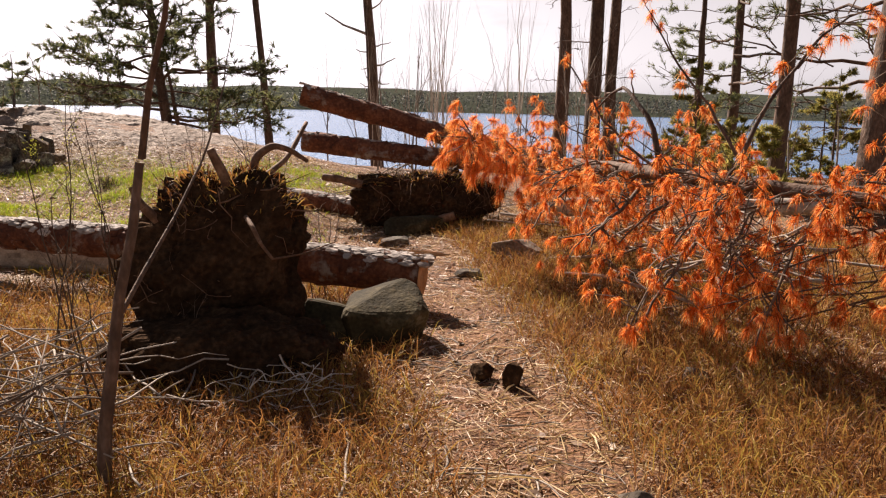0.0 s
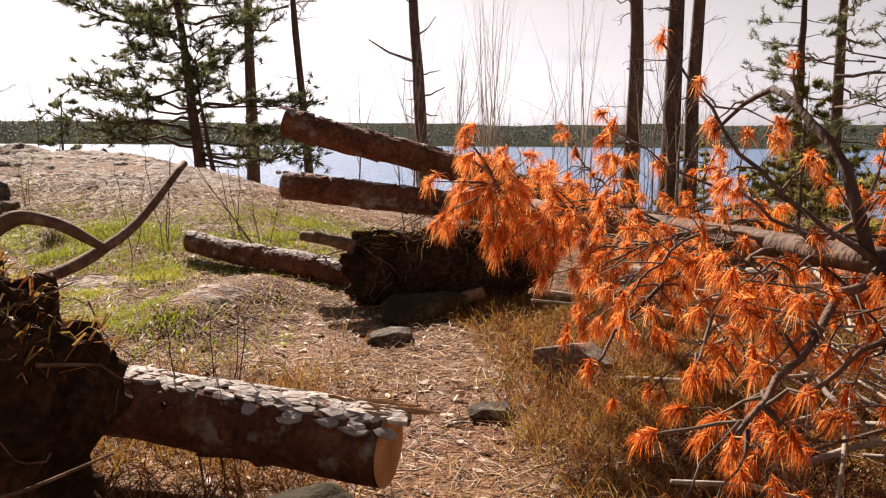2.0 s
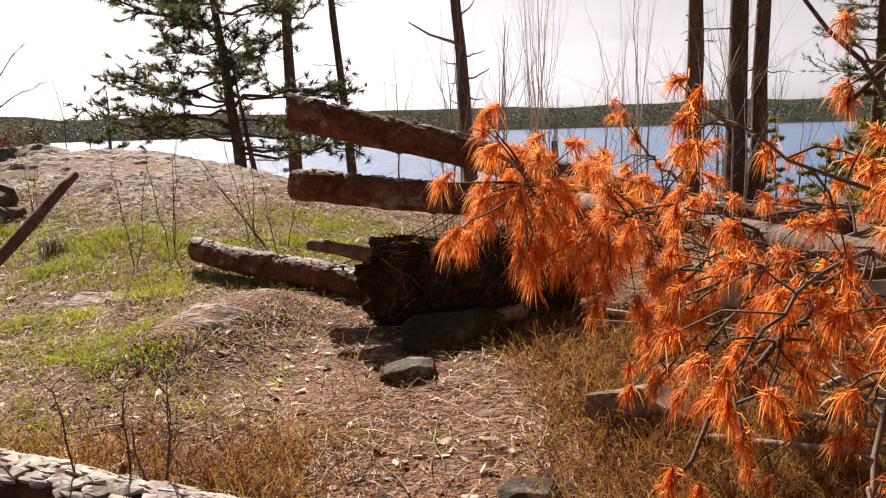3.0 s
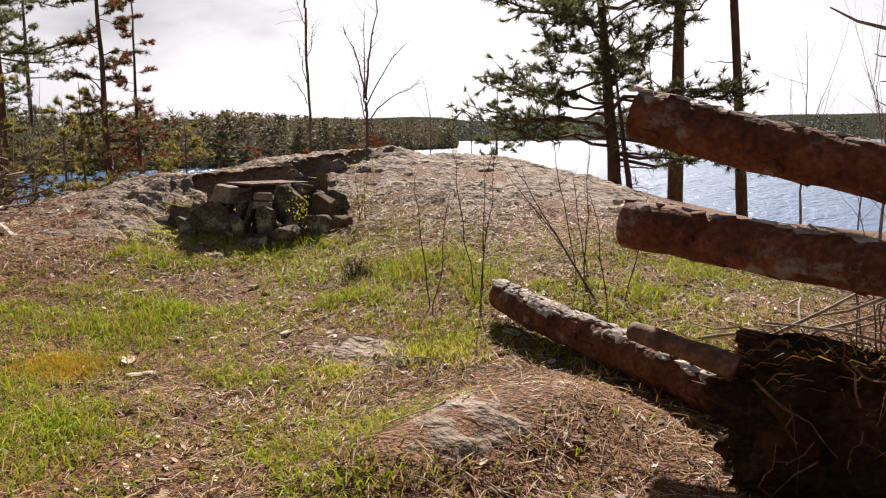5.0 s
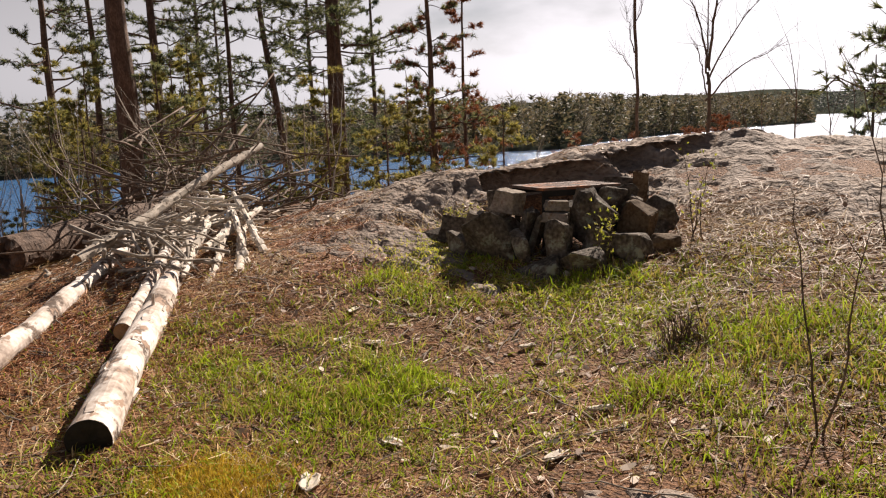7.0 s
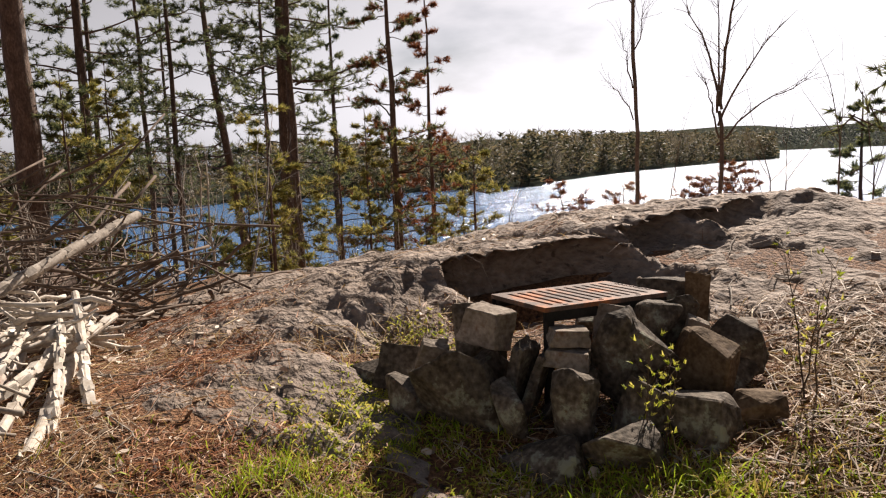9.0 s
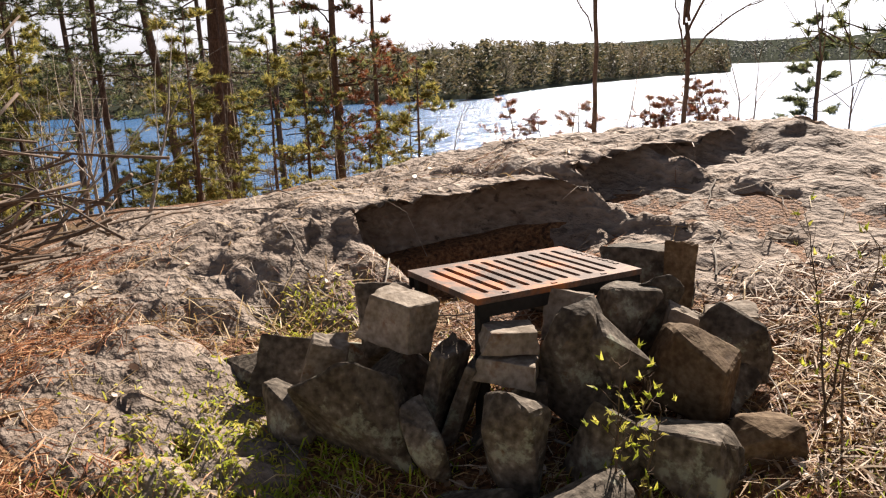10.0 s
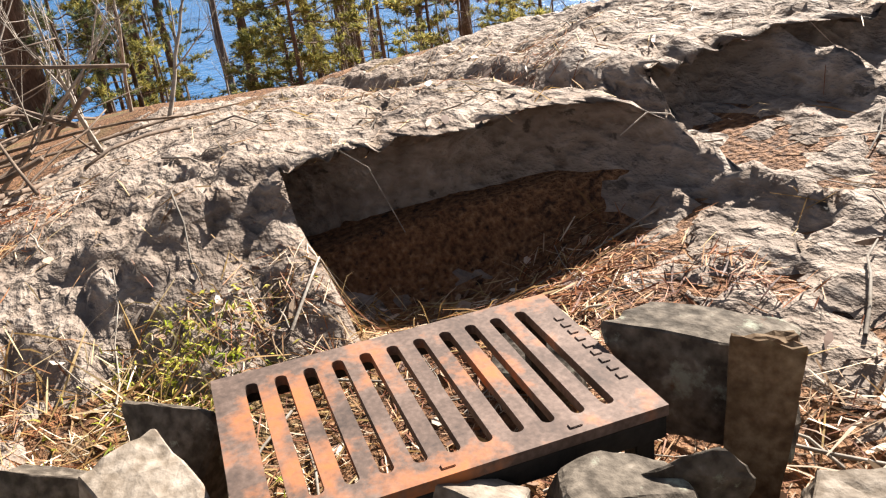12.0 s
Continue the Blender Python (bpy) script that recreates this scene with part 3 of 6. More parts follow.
# ---- logs, roots and dead wood ----
def log(name, a, b, ra, rb, mat, label, category="log", group="", cut_a=True, cut_b=False, cut_mat=None, rough=0.12, seed=0, sides=22, bow=0.0, stubs=0, end_label="sawn reddish end grain", flakes=0):
    """A round log from a to b with its end faces and branch stubs."""
    rng = np.random.default_rng(seed + 100)
    n = max(8, int(np.linalg.norm(np.subtract(b, a)) / 0.12))
    P = curve(a, b, n, -bow, 0.004, rng)
    r = np.linspace(ra, rb, n)
    ob = thing(name, label, category, tuple(P[0]), group)
    V, F = tube(P, r, sides, rough, seed)
    s = Soup()
    s.add(V, F)
    # loose plates of bark along the back
    T = unit(P[-1] - P[0])
    for k in range(int(n * (3 if mat is not M_BIRCH else 0.5))):
        t = rng.uniform(0.02, 0.98)
        i = int(t * (n - 1))
        ang = rng.uniform(0, 6.283)
        U = unit(np.cross(T, [0, 0, 1]))
        W = np.cross(U, T)
        d = U * math.cos(ang) + W * math.sin(ang)
        c = P[i] + d * r[i] * 1.02
        tx, ty = rng.uniform(0.02, 0.06), rng.uniform(0.012, 0.03)
        q = unit(np.cross(d, T))
        lift = d * rng.uniform(0.002, 0.012)
        A = np.array([c - T * tx - q * ty, c + T * tx - q * ty * 0.7 + lift, c + T * tx * 0.8 + q * ty + lift, c - T * tx + q * ty * 0.8])
        V2 = np.concatenate([A, A - d * 0.02])
        s.add(V2, [(0, 1, 2, 3), (0, 4, 5, 1), (1, 5, 6, 2), (2, 6, 7, 3), (3, 7, 4, 0)])
    for k in range(stubs):
        i = rng.integers(1, n - 1)
        d = unit(rng.normal(size=3) + [0, 0, 0.3])
        V, F = tube(curve(P[i], P[i] + d * (r[i] + rng.uniform(0.03, 0.16)), 4), [r[i] * 0.16, r[i] * 0.14, r[i] * 0.12, r[i] * 0.06], 6)
        s.add(V, F)
    part("bark", s.mesh("bark", mat, False), ob)
    if flakes:
        # loose bark on the top only, its pale colour painting the sun's highlight
        fl = Soup()
        for k in range(int(n * 2 * flakes)):
            i = int(rng.uniform(0.01, 0.97) * (n - 1))
            ang = np.clip(rng.normal(1.57, 0.42), 0.5, 2.65)
            U = unit(np.cross(T, [0, 0, 1]))
            W = np.cross(U, T)
            d = U * math.cos(ang) + W * math.sin(ang)
            c = P[i] + T * rng.uniform(-0.06, 0.06) + d * r[i] * 1.05
            q = unit(np.cross(d, T))
            m = 7
            aa = np.arange(m) * 6.283 / m
            rad = rng.uniform(0.5, 1.0, m)
            ring = c + (np.cos(aa) * rad)[:, None] * T * rng.uniform(0.03, 0.08) + (np.sin(aa) * rad)[:, None] * q * rng.uniform(0.015, 0.04) + d * rng.uniform(-0.004, 0.008, (m, 1))
            V2 = np.concatenate([ring, ring - d * 0.02, [c + d * 0.005]])
            j = np.arange(m)
            fl.add(V2, np.concatenate([np.stack([np.full(m, 2 * m), j, (j + 1) % m], -1), np.stack([j, j + m, (j + 1) % m], -1), np.stack([(j + 1) % m, j + m, (j + 1) % m + m], -1)]))
        part("flaking_bark", fl.mesh("flaking_bark", M_LITFLAKE), ob, "flaking bark paled along the top as if sunlit", "stuff")
    for end, i, flip in ((cut_a, 0, -1), (cut_b, n - 1, 1)):
        if end:
            part("cut_end", end_face(P[i] + T * flip * 0.003, T * flip, r[i] * 0.985, cut_mat or M_CUT, seed), ob, end_label)
        else:
            part("broken_end", end_face(P[i], T * flip, r[i], mat, seed, 0.5), ob)
    return ob


def end_face(c, d, r, mat, seed, jag=0.06):
    """A sawn or torn end: rings about a centre, with a little relief."""
    rng = np.random.default_rng(seed + 7)
    U = unit(np.cross(d, [0.1, 0.2, 1]))
    W = np.cross(d, U)
    V, F, k = [c + d * 0.004], [], 24
    for q in range(1, 5):
        for j in range(k):
            a = j * 2 * np.pi / k
            V.append(c + (U * math.cos(a) + W * math.sin(a)) * r * q / 4 + d * r * jag * rng.uniform(0, 1) * (1 if q < 4 else 0.2))
    F3 = [(0, 1 + j, 1 + (j + 1) % k) for j in range(k)]
    F4 = [(1 + q * k + j, 1 + (q + 1) * k + j, 1 + (q + 1) * k + (j + 1) % k, 1 + q * k + (j + 1) % k) for q in range(3) for j in range(k)]
    return mesh_of("cut_end", V, [np.array(F3), np.array(F4)], mat, False)


def soil_lump(ob, c, n, s, width, height, thick, seed):
    """A ragged mass of torn soil; returns its surface points."""
    nu, nv = 110, 70
    u, v = np.meshgrid(np.linspace(0, 2 * np.pi, nu, endpoint=False), np.linspace(0, np.pi, nv), indexing="ij")
    dirs = np.stack([np.cos(u) * np.sin(v), np.sin(u) * np.sin(v), np.cos(v)], -1).reshape(-1, 3)
    sq = np.sign(dirs) * np.abs(dirs) ** 0.8
    P = sq[:, :1] * s * width / 2 + sq[:, 1:2] * n * thick / 2 + sq[:, 2:] * np.array([0, 0, height / 2])
    wob = fbm(P * 3.6 + seed * 5, 5, seed) - 0.5
    lump = fbm(P * 13 + seed, 4, seed + 9) - 0.5
    P = P * (1 + 0.75 * wob[:, None] + 0.34 * lump[:, None]) + np.asarray(c) + [0, 0, height / 2 - 0.08]
    i, j = np.meshgrid(np.arange(nu), np.arange(nv - 1), indexing="ij")
    a, b = i * nv + j, ((i + 1) % nu) * nv + j
    F = np.stack([a, a + 1, b + 1, b], -1).reshape(-1, 4)
    part("soil_mass", mesh_of("soil_mass", P, F, M_ROOTSOIL, False), ob)
    return P


def root_plate(name, c, normal, width, height, thick, label, seed, roots):
    """An upturned plate of soil and roots torn out of the ground."""
    rng = np.random.default_rng(seed)
    n = unit(np.array([*normal, 0.0]))
    s = np.array([-n[1], n[0], 0])
    ob = thing(name, label, "root plate", c)
    P = soil_lump(ob, c, n, s, width, height, thick, seed)
    # dry turf still clinging to the top edge
    rim = P[P[:, 2] > c[2] + height * 0.72]
    rim = rim[rng.integers(0, len(rim), 900)]
    out = unit(rim - np.asarray(c) - [0, 0, height * 0.4] + rng.normal(0, 0.25, rim.shape))
    V, F = needles(rim, out, rng.uniform(0.04, 0.13, len(rim)), 0.006, rng, 0.5, True)
    part("dry_turf", mesh_of("dry_turf", V, F, M_HEATH), ob, "brown dry turf along the top", "stuff")
    # hanging fine roots and broken thicker ones
    fine = Soup()
    for k in range(roots):
        a0 = rng.uniform(-0.5, 0.5) * width * 0.85
        z0 = rng.uniform(0.1, 0.95) * height
        p0 = np.asarray(c) + s * a0 + n * thick * 0.42 * rng.choice([1, 1, -0.6]) + [0, 0, z0]
        d = unit(n * rng.uniform(0.1, 1) + s * rng.normal() + np.array([0, 0, rng.normal() - 0.5]))
        L = rng.uniform(0.1, 0.4)
        pts = curve(p0, p0 + d * L, 6, rng.uniform(-0.02, 0.05), 0.018, rng)
        r = rng.uniform(0.002, 0.006)
        V, F = tube(pts, np.linspace(r, r * 0.3, 6), 4)
        fine.add(V, F)
    part("root_mass", fine.mesh("root_mass", M_ROOT), ob, "thin broken roots", "stuff")
    return ob


def root(parent, pts, r0, r1, label="thick broken root"):
    P = np.asarray(pts, float)
    t = np.linspace(0, len(P) - 1, len(P) * 5)
    Q = np.stack([np.interp(t, np.arange(len(P)), P[:, k]) for k in range(3)], -1)
    for _ in range(3):
        Q[1:-1] = (Q[:-2] + Q[1:-1] * 2 + Q[2:]) / 4
    V, F, T = capped(Q, np.linspace(r0, r1, len(Q)), 10, 0.25, 3)
    part("root", mesh_of("root", V, [F, T], M_ROOT, True), parent, label)


near_log = log("fallen_log", (-0.12, 5.62, 0.29), (-4.1, 6.55, 0.42), 0.152, 0.12, M_REDBARK, "red-barked fallen pine log with a splintered sawn end", seed=1, stubs=5, flakes=9)
_rng = np.random.default_rng(88)
_s = Soup()
for _k in range(16):
    _t, _a = _rng.uniform(0.0, 0.34), _rng.uniform(0.9, 2.2)
    _c = np.array([-0.12, 5.62, 0.30]) + np.array([-0.974, 0.227, 0.03]) * _t + np.array([-0.227 * math.cos(_a), -0.974 * math.cos(_a), math.sin(_a)]) * 0.148
    _L, _w = _rng.uniform(0.08, 0.24), _rng.uniform(0.006, 0.016)
    _V, _F = tube(curve(_c, _c + np.array([0.974, -0.227, _rng.uniform(0.0, 0.12)]) * _L, 4, 0, 0.003, _rng), [_w, _w, _w * 0.7, _w * 0.2], 5)
    _s.add(_V, _F)
part("splinter_mass", _s.mesh("splinter_mass", M_CUT), near_log, "torn orange-brown splinters", "stuff")
log("fallen_log", (-2.75, 6.75, 0.16), (-6.2, 7.0, 0.2), 0.17, 0.15, M_GREYWOOD, "grey weathered old log lying on the ground", seed=2, cut_a=False)
log("fallen_log", (-2.87, 10.47, 0.42), (-1.0, 9.65, 0.25), 0.10, 0.125, M_REDBARK, "short sawn pine log running into a root plate", seed=3, stubs=3, flakes=7)
log("fallen_log", (-1.74, 10.0, 1.61), (1.75, 10.15, 0.68), 0.135, 0.11, M_REDBARK, "sawn red pine log propped up above the ground", seed=4, stubs=6, group="propped logs", flakes=1)
log("fallen_log", (-1.70, 9.82, 1.03), (2.3, 9.5, 0.70), 0.125, 0.10, M_REDBARK, "level sawn red pine log propped above the ground", seed=5, stubs=6, group="propped logs", flakes=1)
log("fallen_log", (1.2, 8.6, 0.45), (5.6, 8.0, 0.62), 0.10, 0.08, M_GREYWOOD, "pale grey barkless log under the dead branches", seed=6, cut_a=False)
log("fallen_log", (1.9, 9.5, 0.5), (6.5, 10.2, 0.55), 0.11, 0.08, M_BARK, "dark old log lying behind the fallen pine", seed=7, cut_a=False)

plate = root_plate("root_plate", (-1.33, 4.78, 0.0), (0.25, -1), 1.02, 1.14, 0.55, "dark upturned root plate of a fallen pine", 11, 55)
# Added dark mound: the plate's lower soil and the shaded ground before it.
soil_lump(plate, (-1.2, 4.36, -0.06), np.array([0.2, -0.98, 0]), np.array([0.98, 0.2, 0]), 1.3, 0.46, 0.7, 15)
root(plate, [(-1.13, 4.72, 0.85), (-1.14, 4.74, 1.06), (-1.11, 4.76, 1.18), (-1.02, 4.80, 1.25), (-0.92, 4.84, 1.22), (-0.82, 4.88, 1.15)], 0.034, 0.012)
root(plate, [(-1.22, 4.66, 0.85), (-1.26, 4.63, 1.06), (-1.33, 4.58, 1.23)], 0.036, 0.024)
root(plate, [(-1.10, 4.45, 0.86), (-1.03, 4.30, 0.83), (-0.98, 4.27, 0.74), (-0.91, 4.25, 0.66)], 0.015, 0.008, "pale twisted root")
root(plate, [(-0.91, 4.25, 0.66), (-0.75, 4.32, 0.68), (-0.58, 4.42, 0.74)], 0.006, 0.003, "thin pale root")
root(plate, [(-1.35, 4.95, 0.95), (-1.2, 5.35, 1.0), (-1.08, 5.6, 1.12), (-1.0, 5.9, 1.36)], 0.03, 0.014, "pale broken root pointing up")
root(plate, [(-1.62, 4.65, 0.75), (-1.75, 4.6, 0.9), (-1.8, 4.6, 1.0)], 0.035, 0.018)
plate2 = root_plate("root_plate", (-0.2, 9.28, 0.08), (0.3, -1), 1.65, 0.72, 0.7, "dark upturned root plate beneath propped logs", 12, 60)
root(plate2, [(-0.9, 9.0, 0.6), (-1.15, 9.0, 0.66), (-1.35, 9.05, 0.68)], 0.05, 0.04)
root(plate2, [(-0.6, 8.8, 0.12), (-0.2, 8.7, 0.2), (0.15, 8.65, 0.32)], 0.06, 0.05)

# ---- stones ----
def stone(name, c, size, label, seed, rz=0.0, tilt=(0, 0), mat=None, group="", category="stone", power=0.55, corners=15, blocky=False):
    """An angular stone: a hull of broken planes with worn edges and a chipped surface."""
    rng = np.random.default_rng(seed)
    d = unit(rng.normal(size=(corners, 3)))
    P = np.sign(d) * np.abs(d) ** power * rng.uniform(0.82, 1.0, (corners, 1))
    if blocky:                          # a broken block: the corners of a box, knocked about, and a few chipped edges
        P = np.array([(a, b, c) for a in (-1, 1) for b in (-1, 1) for c in (-1, 1)], float) * rng.uniform((0.5, 0.5, 0.76), 0.98, (8, 3))
        e = P[rng.integers(0, 8, 5)] * 0.5 + P[rng.integers(0, 8, 5)] * 0.5
        P = np.concatenate([P, e * rng.uniform(1.0, 1.2, (5, 3)) * [1, 1, 0.9]])
    bm = bmesh.new()
    for p in P:
        bm.verts.new(p)
    bmesh.ops.convex_hull(bm, input=bm.verts)
    bmesh.ops.delete(bm, geom=[v for v in bm.verts if not v.link_faces], context="VERTS")
    bmesh.ops.dissolve_limit(bm, angle_limit=radians(14), verts=bm.verts, edges=bm.edges)
    bmesh.ops.bevel(bm, geom=bm.edges, offset=0.035 if blocky else 0.05, segments=1, affect="EDGES", clamp_overlap=True)
    bmesh.ops.triangulate(bm, faces=bm.faces)
    bmesh.ops.subdivide_edges(bm, edges=[e for e in bm.edges if e.calc_length() > 0.3], cuts=2, use_grid_fill=True)
    bmesh.ops.triangulate(bm, faces=bm.faces)
    bmesh.ops.subdivide_edges(bm, edges=[e for e in bm.edges if e.calc_length() > 0.2], cuts=1, use_grid_fill=True)
    bmesh.ops.triangulate(bm, faces=bm.faces)
    V = np.array([v.co for v in bm.verts])
    V = V * (1 + (0.22 if blocky else 0.10) * (fbm(V * 2.6 + seed * 3.7, 4, seed) - 0.5)[:, None] + 0.05 * (fbm(V * 9 + seed, 3, seed + 2) - 0.5)[:, None])
    R = np.array(Euler((radians(tilt[0]), radians(tilt[1]), radians(rz))).to_matrix())
    V = (V * np.asarray(size) / 2 * (0.98 if blocky else 1.06)) @ R.T
    for v, co in zip(bm.verts, V):
        v.co = co
    bmesh.ops.recalc_face_normals(bm, faces=bm.faces)
    me = bpy.data.meshes.new(name)
    bm.to_mesh(me)
    bm.free()
    me.materials.append(mat or M_STONE)
    ob = single(name, me, label, category, group)
    ob.location = c
    return ob


def on_ground(x, y, size, sink=0.3):
    return (x, y, float(ground_z(x, y)) + size[2] * (0.5 - sink))


for k, (x, y, sz, rz, lb) in enumerate((
        (-0.36, 4.92, (0.64, 0.54, 0.62), 12, "mossy angular boulder beside the root plate"),
        (-0.68, 4.86, (0.42, 0.40, 0.44), 48, "mossy dark stone wedged beneath the root plate"),
        (0.70, 7.28, (0.52, 0.36, 0.30), 10, "pale grey stone in dry grass"),
        (1.37, 4.02, (0.17, 0.14, 0.14), 30, "small pale lichened stone in dry grass"),
        (0.24, 4.15, (0.16, 0.13, 0.14), 50, "dark clod of earth beside the path"),
        (0.40, 4.02, (0.13, 0.12, 0.22), 15, "dark upright clod of earth beside the path"),
        (-0.25, 8.55, (0.85, 0.35, 0.28), 15, "grey slab at the root plate's foot"),
        (0.35, 2.55, (0.22, 0.16, 0.10), 60, "flat stone set in the path"),
        (0.75, 2.75, (0.16, 0.14, 0.09), 20, "half-buried stone in the path"),
        (0.25, 6.6, (0.3, 0.2, 0.1), 0, "flat pinkish stone in the path"),
        (-0.45, 8.0, (0.4, 0.3, 0.12), 50, "flat pinkish stone in the path"))):
    stone("boulder" if sz[0] > 0.5 else "stone", on_ground(x, y, sz), sz, lb, 300 + k, rz, power=0.5 if "mossy" in lb else 0.7, mat=M_PALESTONE if "pale grey" in lb else M_MOSSROCK if "mossy" in lb or "slab" in lb else M_ROOTSOIL if "clod" in lb else None)

# ---- fire pit ----
GX, GY, GZ = -6.725, 11.876, 1.012


def fire_grate():
    """An iron cooking grate with slots across it, on four legs."""
    ob = thing("fire_grate", "rusty slotted iron cooking grate on legs", "grate", (GX, GY, GZ))
    L, Wd, t = 0.74, 0.485, 0.022
    R = pose(GX, GY, GZ, -1, 0, -5.5)

    def box(name, x0, x1, y0, y1, z0, z1, bev=0.003):
        bm = bmesh.new()
        bmesh.ops.create_cube(bm, size=1)
        for v in bm.verts:
            v.co = ((x0 + x1) / 2 + v.co.x * (x1 - x0), (y0 + y1) / 2 + v.co.y * (y1 - y0), (z0 + z1) / 2 + v.co.z * (z1 - z0))
        bmesh.ops.bevel(bm, geom=bm.edges, offset=bev, segments=2, affect="EDGES")
        bm.transform(R)
        me = bpy.data.meshes.new(name)
        bm.to_mesh(me)
        bm.free()
        # legs and skirt are black, the other parts rusty
        me.materials.append(M_CHAR if name in ("leg", "skirt") else M_RUST)
        part(name, me, ob, "black iron" if name in ("leg", "skirt") else "")

    # a cast plate with slots cut through it
    n, hc, end = 11, 0.029, 0.045
    hw, xc = 0.0125, Wd / 2 - 0.062
    bm = bmesh.new()
    angles = (-90, -67, -45, -22, 0, 22, 45, 67, 90)
    xm = (xc + Wd / 2) / 2
    outer = ((xc, -hc), (xm, -hc), (Wd / 2, -hc), (Wd / 2, -hc / 2), (Wd / 2, 0), (Wd / 2, hc / 2), (Wd / 2, hc), (xm, hc), (xc, hc))
    y0 = -L / 2 + end

    def quad(pts):
        bm.faces.new([bm.verts.new(p) for p in pts])

    for k in range(n):
        yc = y0 + hc * (2 * k + 1)
        hole = [(xc + hw * math.cos(radians(a)), yc + hw * math.sin(radians(a))) for a in angles] + [(-xc - hw * math.cos(radians(a)), yc - hw * math.sin(radians(a))) for a in angles]
        rim = [(px, yc + py) for px, py in outer] + [(-px, yc - py) for px, py in outer]
        for i in range(len(hole)):
            j = (i + 1) % len(hole)
            (ax, ay), (bx, by), (cx, cy), (dx, dy) = hole[i], rim[i], rim[j], hole[j]
            quad([(ax, ay, 0), (bx, by, 0), (cx, cy, 0), (dx, dy, 0)])
            quad([(ax, ay, -t), (dx, dy, -t), (cx, cy, -t), (bx, by, -t)])
            quad([(ax, ay, 0), (dx, dy, 0), (dx, dy, -t), (ax, ay, -t)])
    for ya, yb in ((-L / 2, y0), (y0 + 2 * hc * n, L / 2)):
        xs_ = [-Wd / 2, -xm, -xc, xc, xm, Wd / 2]
        for xa, xb in zip(xs_[:-1], xs_[1:]):
            quad([(xa, ya, 0), (xb, ya, 0), (xb, yb, 0), (xa, yb, 0)])
            quad([(xa, yb, -t), (xb, yb, -t), (xb, ya, -t), (xa, ya, -t)])
    for sx in (-1, 1):
        quad([(sx * Wd / 2, -L / 2, 0), (sx * Wd / 2, L / 2, 0), (sx * Wd / 2, L / 2, -t), (sx * Wd / 2, -L / 2, -t)])
        quad([(-Wd / 2, sx * L / 2, 0), (Wd / 2, sx * L / 2, 0), (Wd / 2, sx * L / 2, -t), (-Wd / 2, sx * L / 2, -t)])
    bmesh.ops.remove_doubles(bm, verts=bm.verts, dist=0.0004)
    bmesh.ops.recalc_face_normals(bm, faces=bm.faces)
    bm.transform(R)
    me = bpy.data.meshes.new("plate")
    bm.to_mesh(me)
    bm.free()
    me.materials.append(M_RUST)
    part("plate", me, ob, "rust-orange cast plate with round-ended slots")
    # worn raised marks on the far margin and the front rim
    for k in range(9):
        box("raised_mark", -0.13 + 0.031 * k, -0.112 + 0.031 * k, L / 2 - 0.032, L / 2 - 0.014, -0.002, 0.003, 0.001)
    for y in (-0.24, -0.03, 0.20):
        box("raised_mark", Wd / 2 - 0.028, Wd / 2 - 0.016, y - 0.012, y + 0.012, -0.002, 0.003, 0.001)
    # skirt and legs
    box("skirt", Wd / 2 - 0.008, Wd / 2 - 0.001, -L / 2 + 0.002, L / 2 - 0.002, -0.07, -t + 0.001)
    box("skirt", -Wd / 2 + 0.001, -Wd / 2 + 0.008, -L / 2 + 0.002, L / 2 - 0.002, -0.07, -t + 0.001)
    for sx in (-1, 1):
        for sy in (-1, 1):
            x, y = sx * (Wd / 2 - 0.03), sy * (L / 2 - 0.04)
            box("leg", x - 0.02, x + 0.02, y - 0.02, y + 0.02, -0.58, -t + 0.001)


